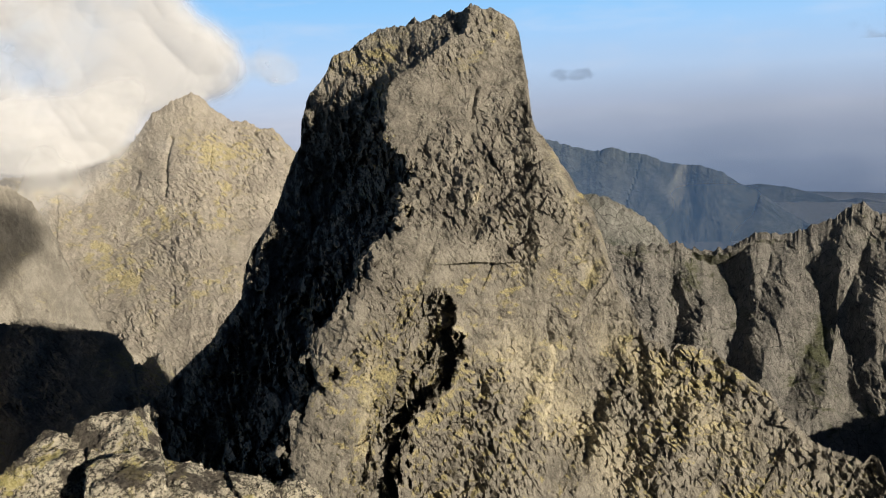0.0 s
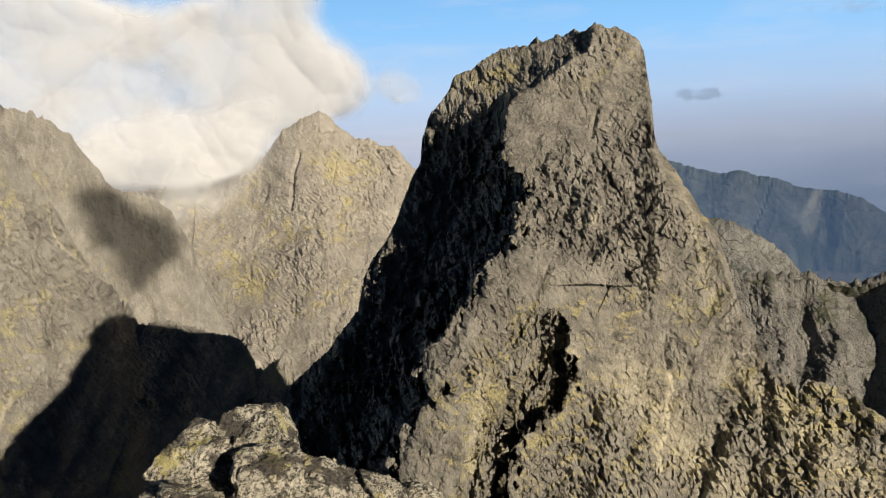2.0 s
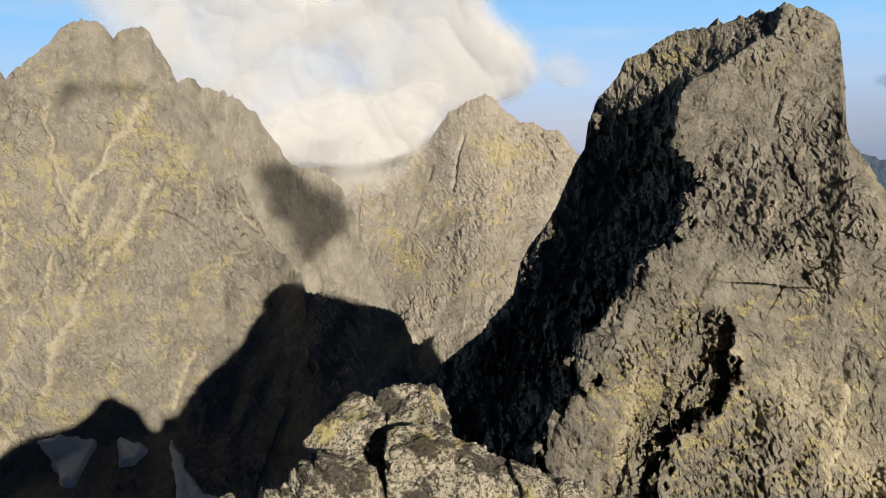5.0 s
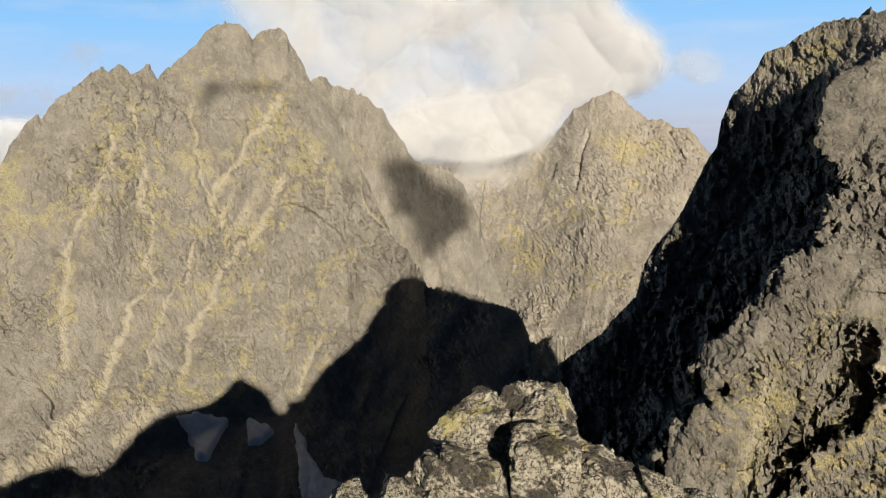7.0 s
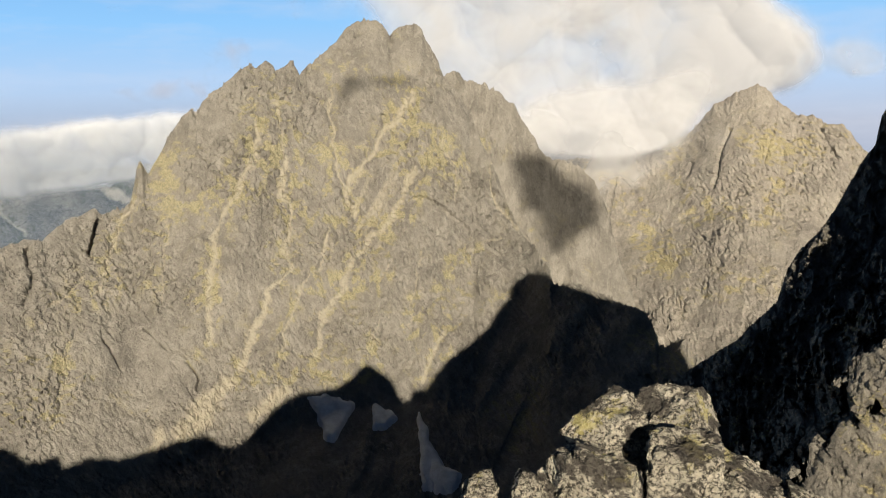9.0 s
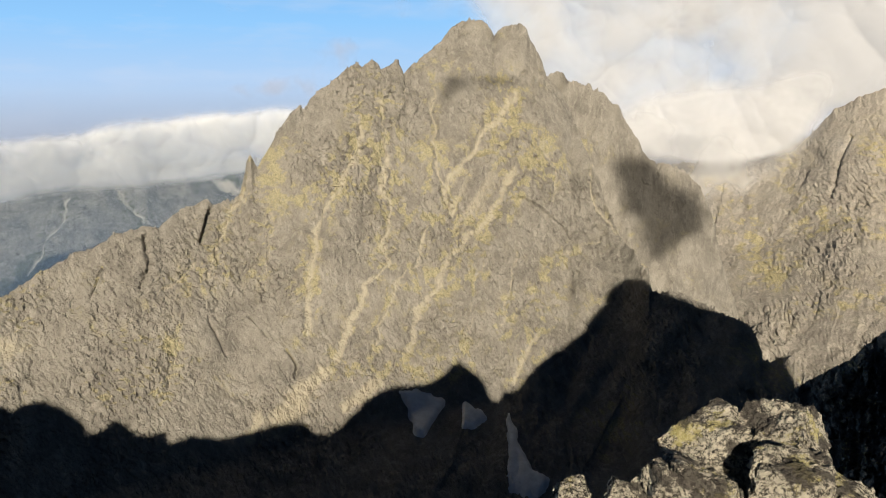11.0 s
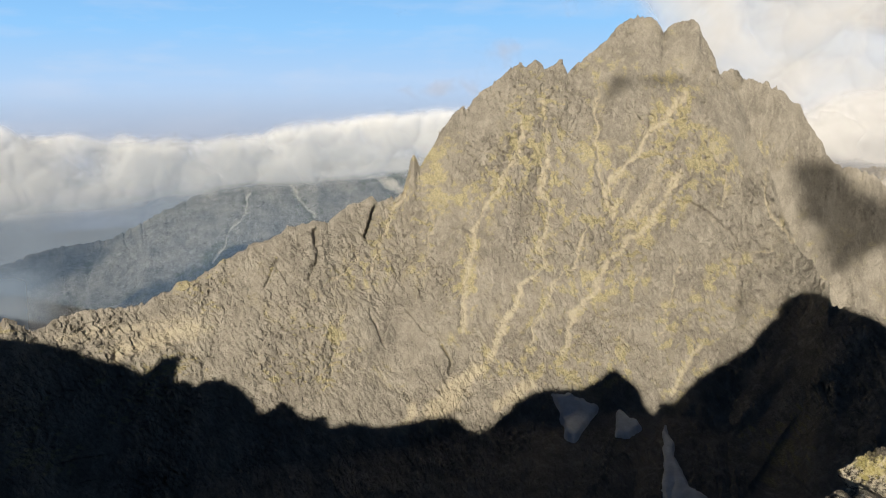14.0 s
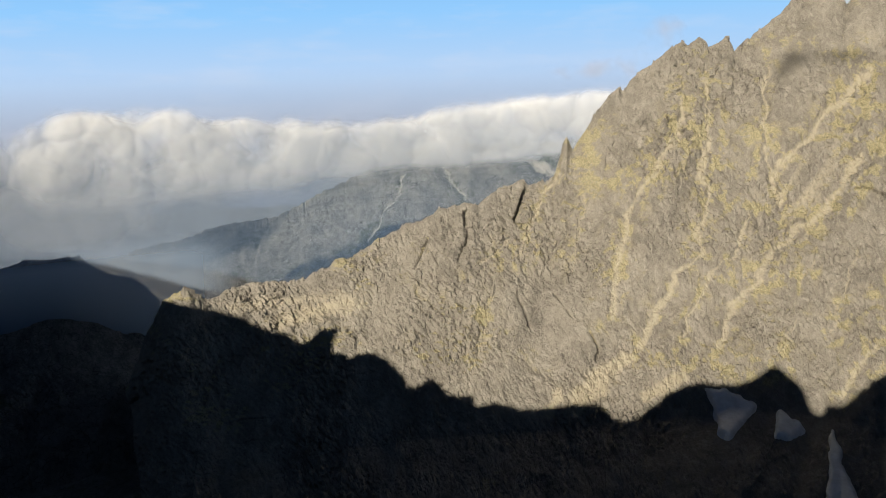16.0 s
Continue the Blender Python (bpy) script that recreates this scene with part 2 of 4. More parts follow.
def eased(points, x, column, width):
    """A table's value with its corners rounded off over a width."""
    return sum(table(points, x + width * k, column) for k in (-1, -0.6, -0.2, 0.2, 0.6, 1)) / 6


def normals(pts):
    a = np.gradient(pts, axis=1)
    b = np.gradient(pts, axis=0)
    n = np.cross(b, a)
    n /= np.linalg.norm(n, axis=2, keepdims=True) + 1e-9
    return n


def polar(az, r, z):
    a = np.radians(az)
    return np.stack([r * np.sin(a), r * np.cos(a), z], -1)


def mountain_sheet(crest, foot, step, rows, back_rows, profile, teeth, size, seed, back=None, blend=4.0):
    """The bare form of a mountainside. crest: heading, height angle and range of its skyline; foot: heading, range and height of
    its base; blend: degrees over which the notches of the skyline die out in the face; profile: (part of the way down, part of the way out, part of the drop). Returns points, way down (1 at the crest
    to 0 at the foot; above 1 behind it) and headings."""
    az = np.arange(crest[0][0], crest[-1][0], step)
    rc, el = table(crest, az, 2), table(crest, az, 1)
    wide = int(blend / step) | 1
    calm = np.convolve(np.pad(el, wide // 2, mode="edge"), np.hanning(wide + 2)[1:-1] / np.hanning(wide + 2).sum(), "valid")
    zc = rc * np.tan(np.radians(calm))
    notch = rc * np.tan(np.radians(el)) - zc
    line = np.stack([az * rc * 0.0175, np.zeros_like(az), np.zeros_like(az)], 1)
    jag = teeth * (np.abs(vnoise(line / size, seed)) * 1.6 + 0.7 * blocks(line / size * 2.3 + 5, seed + 3) + 0.25 * blocks(line / size * 6.1, seed + 4) - 0.55)
    rf, zf = table(foot, az, 1), table(foot, az, 2)
    s = np.linspace(0, 1, rows)[:, None]
    out, drop = table(profile, s, 1), table(profile, s, 2)
    r = rc + (rf - rc) * out
    z = zc + (zf - zc) * drop + notch * np.exp(-s * (zc - zf).mean() / (np.abs(notch) * 2.2 + 2 * teeth)) + jag * np.exp(-s * (zc - zf).mean() / (teeth * 3.0))
    v = np.repeat(1 - s, len(az), 1)
    back = back or (0.55, 0.9)
    sb = np.linspace(1, 0, back_rows, endpoint=False)[:, None]
    rb = rc + (rc - rf) * back[0] * sb
    zb = np.minimum(zc + (zf - zc) * back[1] * sb ** 0.8, zc * rb / rc - 0.12 * (rb - rc)) + (jag + notch) * np.exp(-sb * 6)
    skirt = abs(zf.min()) * 0.6 + 40
    pts = np.concatenate([polar(az[None, :], rb[:1] + 1, zb[:1] - skirt), polar(az[None, :], rb, zb), polar(az[None, :], r, z), polar(az[None, :], r[-1:] - 1, z[-1:] - skirt)])
    v = np.concatenate([np.repeat(1 + sb[:1], len(az), 1), np.repeat(1 + sb, len(az), 1), v, v[-1:]])
    return pts, v, np.repeat(az[None, :], len(v), 0)


def height_angle(pts):
    return np.degrees(np.arctan2(pts[..., 2], np.hypot(pts[..., 0], pts[..., 1])))


def traced(az, el, lines, wander=0.5):
    """How near each point lies to lines of (half width, weight, heading, height, heading, height, ...): the weight on a line, 0 past its width."""
    p = np.stack([az.reshape(-1), el.reshape(-1), np.zeros(az.size)], 1)
    wa = az + wander * fbm(p * 0.7, 4, 900).reshape(az.shape)
    we = el + wander * fbm(p * 0.7, 4, 901).reshape(az.shape)
    out = np.zeros(az.shape)
    for width, weight, *line in lines:
        xy = np.array(line).reshape(-1, 2)
        for (x0, y0), (x1, y1) in zip(xy[:-1], xy[1:]):
            t = np.clip(((wa - x0) * (x1 - x0) + (we - y0) * (y1 - y0)) / ((x1 - x0) ** 2 + (y1 - y0) ** 2), 0, 1)
            d = np.hypot(wa - x0 - t * (x1 - x0), we - y0 - t * (y1 - y0))
            out = np.maximum(out, weight * np.clip(1 - d / width, 0, 1))
    return out


TILTED = np.array(Euler((radians(8), radians(-8), radians(28))).to_matrix())


def roughen(pts, v, az, size, seed, ribs=1.0, crags=1.0, stones=1.0, keep=0.3, lean=0.45, bend=1.0, long=0.35, face=0.5):
    """Ribs and gullies that run down and aslant, tilted facets and broken ground, weaker at the skyline. size: metres of the crags. Also the gullies and ledges."""
    n = normals(pts)
    toward = -pts / np.linalg.norm(pts, axis=2, keepdims=True)
    n = n * (1 - face) + toward * face
    p = pts.reshape(-1, 3)
    far = np.hypot(p[:, 0], p[:, 1])
    mid = np.median(far)
    flat = np.stack([np.radians(az.reshape(-1)) * mid, np.radians(height_angle(pts).reshape(-1)) * mid, 0.1 * far], 1)
    warp = np.stack([fbm(flat / (size * 6) + k * 31, 3, seed + 40 + k) for k in range(2)], 1)
    side = flat[:, 0] + size * bend * warp[:, 0]
    down = flat[:, 1] + size * bend * warp[:, 1]
    run = np.stack([side - lean * down, down * long, far * 0.06], 1)
    cross = np.stack([side + 0.8 * down, down * 0.6 - side * 0.3, far * 0.06], 1)
    rib = ridged(run * np.array([1, 0.7, 0.6]) / (size * 3.6), 3, seed, 0.5)
    broken = smooth(fbm(p / (size * 5.5), 4, seed + 80).reshape(-1), -0.35, 0.45)
    t = flat @ TILTED
    large = facets(run / (size * 2.4), seed + 14)
    medium = facets(run * np.array([1, 1.3, 1.2]) / (size * 0.95) + 7, seed + 15)
    ledge = facets(cross * np.array([1, 1.6, 1.2]) / (size * 1.5), seed + 8)
    small = facets(t * np.array([1, 0.7, 1]) / (size * 0.40), seed + 23)
    chip = blocks(t * np.array([1.1, 0.75, 1]) / (size * 0.17), seed + 21)
    d = size * (ribs * 0.42 * (rib - 0.7) + crags * (0.55 * large + 0.30 * (0.6 + 0.7 * broken) * medium + 0.20 * ledge) + stones * (0.35 + 1.2 * broken) * (0.12 * small + 0.042 * chip))
    d = d.reshape(v.shape)
    fade = keep + (1 - keep) * smooth(np.abs(1 - v), 0.0, 0.06)
    out = pts + n * (d * fade)[..., None]
    low = (0.8 * smooth(0.6 - rib, 0.0, 0.9) + 0.4 * smooth(-medium, 0.0, 0.6)).reshape(v.shape)
    scree = smooth(0.25 - rib, 0.0, 0.6).reshape(v.shape)
    up = normals(out)[..., 2]
    up = (up + np.roll(up, 1, 0) + np.roll(up, -1, 0) + np.roll(up, 1, 1) + np.roll(up, -1, 1)) / 5
    drift = fbm(p / (size * 4.5), 4, seed + 60).reshape(v.shape)
    turf = smooth(up - normals(pts)[..., 2] + 0.6 * drift + 0.45 * low, 0.0, 0.75) * 0.8
    return out, scree, turf


def mountain(name, label, crest, foot, step, rows, material, size, seed, profile=((0, 0, 0), (0.8, 0.62, 0.9), (1, 1, 1)),
             teeth=4.0, back_rows=14, ribs=1.0, crags=1.0, stones=1.0, keep=0.3, shape=None, category="mountain", gain=(1.0, 1.0), kind="", back=None,
             gullies=(), clefts=(), meadows=(), rubble=(), depth=0.02, lean=0.45, bend=1.0, long=0.35, blend=4.0, face=0.5, split=()):
    pts, v, az = mountain_sheet(crest, foot, step, rows, back_rows, profile, teeth, size * 0.5, seed, back, blend)
    if shape is not None:
        pts = shape(pts, v, az)
    el = height_angle(pts)
    cut = np.zeros(az.shape)
    if clefts or gullies:
        out = normals(pts)
        r = np.linalg.norm(pts, axis=2)
        cut = traced(az, el, clefts, 0.1) + 0.18 * traced(az, el, gullies)
        pts = pts - out * (np.clip(cut, 0, 1.2) * r * depth)[..., None] * (v < 0.97)[..., None]
    pts, scree, turf = roughen(pts, v, az, size, seed, ribs, crags, stones, keep, lean, bend, long, face)
    flat = pts.reshape(-1, 3)
    speck = smooth(fbm(flat * np.array([1, 1, 0.6]) / (size * 0.55), 5, seed + 70, 0.6).reshape(v.shape), -0.25, 0.45)
    scree = scree * gain[0] + (traced(az, el, [(0.68 * w, 0.92 * k, *l) for w, k, *l in gullies]) * 0.93 if gullies else 0) + (traced(az, el, rubble) if rubble else 0)
    turf = turf * gain[1] + (0.8 * traced(az, el, meadows) * speck if meadows else 0) + (traced(az, el, [(3.2 * w, 0.75 * k, *l) for w, k, *l in gullies]) * speck if gullies else 0)
    if not split:
        ob = new(name, grid_mesh(name, pts, material, [("scree", scree), ("turf", turf)]))
    else:
        ob = new(name)
        edges = [0] + [int(np.searchsorted(az[0], a)) for a, _ in split[1:]] + [az.shape[1] - 1]
        for (start, part), c0, c1 in zip(split, edges[:-1], edges[1:]):
            cut = slice(c0, c1 + 1)
            child = new(part, grid_mesh(part, pts[:, cut], material, [("scree", scree[:, cut]), ("turf", turf[:, cut])]))
            child.parent = ob
    tagged(ob, label, category, kind=kind)
    return ob, pts, v, az


# ---- the great face across the valley ----
MAIN_CREST = [(-96, -20, 640), (-94.6, -16.6, 640), (-92.93, -14, 640), (-92.11, -13.69, 640), (-91.28, -13.29, 640), (-90.74, -13.85, 640), (-89.98, -14.34, 640), (-89.15, -14.22, 640), (-88.5, -13.75, 640), (-86.81, -13.42, 640), (-82.62, -13.48, 635), (-81.87, -13.04, 636),
              (-80.59, -12.71, 637), (-80.17, -12.17, 637), (-79.26, -12.2, 638), (-78.09, -11.54, 640), (-77.09, -10.93, 641), (-76.23, -10.61, 643), (-74.7, -9.74, 646), (-72.9, -9.26, 650), (-72.07, -8.71, 651), (-70.44, -8.4, 654), (-70.02, -8.22, 655), (-69.03, -8.49, 659),
              (-67.72, -7.3, 665), (-66.46, -6.94, 671), (-65.6, -6.56, 676), (-65.21, -7, 678), (-63.94, -6.76, 685), (-63.29, -6.44, 688), (-62.89, -5.19, 690), (-62.62, -3.93, 690), (-62.36, -3.64, 690), (-62.04, -4.16, 691), (-61.89, -4.46, 691), (-61.03, -3.13, 695),
              (-60.35, -1.89, 699), (-59.46, -0.74, 705), (-58.94, -0.25, 708), (-58.6, -0.05, 710), (-58.31, -0.39, 712), (-57.73, 0.55, 716), (-56.96, 1.16, 721), (-56.02, 1.76, 726), (-55.37, 2.44, 729), (-54.52, 2.87, 733), (-54.18, 2.95, 735), (-53.9, 2.66, 736),
              (-53.47, 3.02, 739), (-53.05, 3.17, 741), (-52.72, 2.92, 744), (-52.56, 2.59, 745), (-51.88, 2.9, 750), (-51.38, 3.14, 752), (-51.09, 2.68, 753), (-50.89, 2.07, 754), (-50.34, 2.66, 759), (-49.71, 3.18, 764), (-48.88, 3.84, 770), (-48.05, 4.5, 777),
              (-47.44, 5.2, 781), (-47.03, 5.58, 784), (-46.62, 5.8, 786), (-45.81, 5.93, 790), (-45, 5.82, 790), (-44.67, 5.58, 790), (-44.18, 4.78, 790), (-43.86, 5.16, 790), (-43.58, 5.46, 790), (-42.99, 5.55, 788), (-42.19, 5.6, 786), (-41.79, 5.2, 785),
              (-41.49, 4.41, 784), (-40.96, 3.6, 781), (-40.54, 2.6, 779), (-40.32, 1.88, 779), (-39.2, 0.6, 775), (-38.4, -1, 773), (-37.6, -3, 750), (-36.77, -4.69, 732), (-36.33, -5.9, 724), (-35.9, -7.12, 714), (-35.25, -8.53, 696), (-34.73, -9.73, 682),
              (-34.32, -10.4, 671), (-33.6, -10.89, 648), (-33.16, -11.88, 632), (-32.74, -12.31, 617), (-32.45, -12.62, 609), (-32.18, -13.7, 605), (-31.62, -13.94, 598), (-30.95, -13.67, 594), (-30.08, -13.92, 589), (-28.33, -14.49, 576), (-27.45, -14.94, 568), (-26.79, -15.29, 562),
              (-26.13, -15.48, 556), (-25.25, -15.75, 548), (-24.81, -16.27, 543), (-24.38, -17.34, 534), (-24.17, -18.06, 530), (-23.49, -18.06, 523), (-23.04, -17.77, 518), (-22.59, -17.47, 514), (-22.06, -17.77, 509), (-21.62, -18.49, 506), (-21.04, -18.73, 501), (-19, -20.5, 490)]
MAIN_FOOT = [(-96, 430, -270), (-80, 420, -262), (-60, 400, -262), (-45, 400, -262), (-36, 390, -250), (-28, 360, -235), (-19, 330, -215)]
MAIN_GULLIES = [(0.75, 1, -54.2, -1, -54.2, -2.3, -54.4, -4, -55.7, -5.7, -57.1, -7.8, -57.8, -9.5, -58.2, -11.7, -58.5, -13.8, -58.9, -17), (0.6, 1, -52.7, 0.1, -52.3, -3.6, -52.7, -6.2, -52.1, -7.9, -52.6, -10.1, -52.4, -11.8, -53.7, -13.1, -54.6, -14.8, -55.8, -16.9, -56.7, -19),
                (0.45, 0.9, -48.7, 1.2, -48.7, -3.7, -48, -6.2, -47.4, -8.4), (0.7, 1, -42.6, 0.6, -44.3, -1.7, -45.9, -3.7, -47.2, -5, -47.8, -6.7),
                (0.6, 0.9, -42.8, -5, -43.4, -6.3, -44.2, -8.4, -45.9, -9.6, -47.1, -10.9, -48, -12.2, -48.9, -14.4, -50.2, -15.6, -51, -18.5), (0.5, 0.8, -40.6, -2.9, -39.3, -5.8, -39.7, -7.5), (0.45, 0.9, -49.3, -9.2, -50, -11.8, -51.5, -13.1, -52.6, -15.6, -53.8, -18.2),
                (0.6, 0.9, -63.1, -6.4, -64.9, -9.3, -65.9, -12.6), (0.5, 0.8, -66.7, -11.3, -69.8, -13.6), (0.45, 0.8, -36.9, -5, -36.5, -7.8, -34.5, -9.8), (0.4, 0.7, -40, -11.8, -36, -10.4), (0.5, 1, -40.6, -17.1, -41.9, -19.2, -42.5, -21),
                (0.4, 0.7, -45.2, -12, -46.6, -18.6), (0.35, 0.7, -42.4, -11, -43.6, -17), (0.35, 0.7, -61, -8, -62, -14), (0.4, 0.7, -68, -15, -69.5, -20)]
MAIN_CLEFTS = [(0.34, 1.1, -70, -8.9, -70, -11.1, -70.6, -12.6), (0.2, 0.7, -65.3, -7.4, -66.2, -9.6), (0.15, 0.35, -66.2, -15.1, -65, -18.1), (0.13, 0.3, -63.3, -15.3, -61.8, -17.1), (0.17, 0.45, -60.5, -18.2, -59.7, -19.3, -60, -20.1),
               (0.14, 0.3, -57.2, -7.6, -57.4, -9.2), (0.13, 0.25, -53, 0.4, -53.6, -2), (0.13, 0.25, -70.2, -14.5, -70.6, -17.5), (0.13, 0.25, -73, -11, -74, -13)]
MAIN_MEADOWS = [(2.4, 1.0, -54.4, -3.4, -56.4, -6.4), (1.4, 0.9, -52.7, -1.5, -51.5, -6), (1.8, 1.0, -44.5, 1.5, -42.6, -1, -41, -5, -43.5, -8.5), (1.3, 0.9, -40.6, -2.9, -39.4, -5.2), (1.8, 0.9, -38.5, -12, -43, -16),
                (2.0, 1.0, -56, -19.6, -50, -20.2, -45.5, -19.6), (1.8, 0.8, -67, -12.5, -63, -12), (1.7, 0.8, -50, 3, -43, 1.8), (1.5, 0.9, -69, -17, -64, -21), (1.3, 0.9, -52.5, -8, -47.5, -8.6), (1.3, 0.8, -50.5, -13.5, -45, -13),
                (1.2, 0.8, -61.5, -5.2, -58.5, -7), (1.8, 0.8, -41, -17, -36, -14.5), (1.2, 0.7, -75, -14.5, -71, -16), (1.2, 0.8, -48, -4.5, -50.5, -8), (1.0, 0.8, -44.8, -16, -40.6, -19)]
main, MAIN_PTS, MAIN_V, MAIN_AZ = mountain("main_peak", "towering grey granite face with grassy ledges and pale gullies", MAIN_CREST, MAIN_FOOT, 0.085, 330, ROCK_MAIN, 17.0, 11,
                                           profile=((0, 0, 0), (0.35, 0.20, 0.36), (0.62, 0.42, 0.70), (0.80, 0.60, 0.91), (1, 1, 1)), teeth=1.6, ribs=0.5, crags=0.8, stones=2.0, bend=0.6, keep=0.4, gain=(0.7, 1.3), split=[(-96, "ridge_end"), (-82, "lower_ridge"), (-62.5, "summit_face"), (-33.1, "buttress")],
                                           gullies=MAIN_GULLIES, clefts=MAIN_CLEFTS, meadows=MAIN_MEADOWS, rubble=[(0.9, 1.2, -57.6, -19.8, -59.3, -21), (1.5, 1.2, -59.3, -21, -61.4, -23.4), (0.8, 1.0, -62.9, -22.8, -64, -24.2), (0.9, 1.1, -56, -22.4, -53.5, -21), (1.6, 0.8, -84.5, -16.4, -79, -15.6), (1.2, 0.6, -88, -15, -79, -15)])

# ---- the shoulder set back behind the face's edge, above the dark hollow ----
SHOULDER = [(-42, 0.8, 820), (-41, 1.6, 820), (-40.32, 1.88, 820), (-39.93, 2.11, 820), (-39.35, 2.17, 820), (-38.74, 1.56, 812), (-38.16, 1.54, 812), (-37.76, 1.14, 812), (-37.18, 1.24, 812), (-36.79, 0.92, 812), (-36.01, 0.5, 812), (-35.6, -0.09, 812),
              (-35.03, -0.3, 812), (-34.73, -1.09, 812), (-34.2, -1.89, 812), (-33.6, -2.88, 812), (-33.19, -3.67, 812), (-32.71, -4.26, 812), (-31.5, -4.6, 812), (-30.3, -5.0, 812), (-29.2, -6.0, 816), (-28.2, -8.2, 820), (-27.4, -11.5, 820), (-26, -15, 820)]


_, SHOULDER_PTS, SHOULDER_V, SHOULDER_AZ = mountain("rear_shoulder", "jagged granite shoulder above a shaded hollow", SHOULDER, [(-41, 730, -240), (-34, 735, -240), (-26, 760, -260)], 0.09, 170, ROCK_MAIN, 15.0, 13,
         teeth=2.5, ribs=0.6, crags=0.9, stones=0.9, keep=0.2, split=[(-41, "shoulder_crest"), (-33, "hollow_wall")], gain=(0.6, 0.8), meadows=[(1.2, 0.8, -37.5, -3, -34.5, -4.5)])

# ---- the second peak behind it ----
SECOND_CREST = [(-40, -6, 1150), (-34, -4.8, 1150), (-31.48, -4.54, 1141), (-27.2, -4.3, 1125.71), (-24.62, -3.84, 1116.5), (-22.4, -2.6, 1108.57), (-20.86, -0.73, 1103.07), (-19.67, -0.09, 1100), (-18.67, 0.34, 1100), (-18.08, 0.58, 1100), (-17.36, 0.08, 1100), (-16.84, -0.54, 1100),
              (-15.93, -1.19, 1100), (-15.58, -1.61, 1100), (-14.39, -1.67, 1100), (-13.83, -2.11, 1100), (-12.83, -2.28, 1100), (-12.26, -2.73, 1100), (-11.9, -3.24, 1100), (-11.6, -3.6, 1100), (-11.2, -4, 1100), (-8, -7, 1100), (-4, -11, 1100)]
SECOND_FOOT = [(-40, 820, -300), (-20, 720, -280), (-4, 700, -270)]
mountain("second_peak", "paler granite peak in low sun behind drifting cloud", SECOND_CREST, SECOND_FOOT, 0.09, 230, ROCK_FAR, 24.0, 23,
         profile=((0, 0, 0), (0.5, 0.3, 0.5), (1, 1, 1)), teeth=2.4, keep=0.25, ribs=0.35, crags=0.55, stones=1.6, lean=0.2, bend=0.3, gain=(0.6, 1.1), split=[(-40, "saddle"), (-24, "summit_face"), (-13, "shoulder")],
         clefts=[(0.22, 0.22, -19.8, -2.6, -20.3, -4.2, -20.7, -6.6), (0.3, 0.15, -22.3, -4.9, -22.6, -5.8)], gullies=[(0.5, 0.7, -31, -9, -29, -4), (0.4, 0.6, -17, -6, -23, -9)], meadows=[(2.6, 1.0, -27, -6.5, -24, -12), (2.4, 0.9, -17, -13, -22, -14), (1.6, 0.9, -22, -7, -16.5, -9.5), (1.2, 0.8, -14.5, -4, -17, -8), (1.4, 0.8, -24, -5.5, -21, -9)])

# ---- the tower on the near ridge ----
TOWER_CREST = [(-30, -27, 185), (-25, -22, 190), (-20.61, -18.71, 190), (-18.7, -17.37, 189), (-17.52, -16.02, 188), (-16.11, -14.44, 187), (-15.51, -11.93, 187), (-14.79, -10.7, 187), (-13.62, -9.27, 188), (-12.91, -8.02, 189), (-12.17, -6.35, 190), (-11.54, -4.89, 192),
               (-10.74, -3.43, 194), (-10.52, -1.54, 195), (-10.19, -0.92, 196), (-9.94, -0.1, 197), (-9.4, 0.59, 198), (-8.97, 0.91, 199), (-8.38, 1.71, 199), (-8.06, 2.52, 200), (-7.49, 2.99, 200), (-6.64, 3.21, 201), (-5.99, 3.76, 201), (-4.93, 4.24, 202),
               (-4.51, 4.51, 202), (-3.46, 4.63, 201), (-2.54, 4.67, 200), (-2, 5.13, 200), (-1.78, 5.36, 200), (-1.59, 4.91, 200), (-0.88, 5, 199), (-0.38, 5.45, 199), (0.07, 5.2, 199), (0.9, 5.71, 198), (1.18, 5.46, 198), (1.71, 5.55, 197),
               (2.12, 5.89, 197), (2.73, 5.93, 196), (3.33, 5.59, 196), (3.94, 5.63, 196), (4.74, 5.2, 196), (5.46, 4.57, 197), (5.74, 3.97, 197), (6, 2.4, 196), (6.3, 0.5, 197), (6.45, -1.2, 197), (6.6, -2.4, 198), (6.85, -3.2, 198),
               (7.39, -3.77, 198), (8, -4.61, 198), (8.62, -5.65, 197), (9.23, -6.48, 197), (9.85, -7.72, 196), (10.54, -8.54, 195), (11.07, -9.35, 195), (11.37, -10.37, 194), (11.92, -11.99, 193), (12.57, -14.01, 191), (13.07, -15.2, 190), (13.82, -16.36, 187),
               (14.65, -17.89, 186), (15.07, -18.85, 185), (16.33, -18.96, 183), (16.77, -19.95, 183), (17.37, -18.9, 182), (19.01, -19.21, 182), (19.89, -19.15, 182), (21.05, -20.25, 182), (22.26, -20.93, 182), (23.26, -21.41, 182), (24.05, -21.91, 182), (25.08, -23.31, 182),
               (26.27, -24.09, 183), (27.25, -24.87, 183), (28.56, -25.2, 184), (29.64, -25.2, 185), (30.38, -25.6, 186), (30.84, -24.8, 186), (31.4, -25.23, 186), (31.75, -26.05, 187), (34, -28, 188), (36, -30, 190)]
TOWER_FOOT = [(-30, 205, -190), (-25, 172, -150), (-19, 142, -119), (-8, 128, -102), (0, 126, -99), (8, 130, -101), (18, 145, -113), (36, 168, -127)]
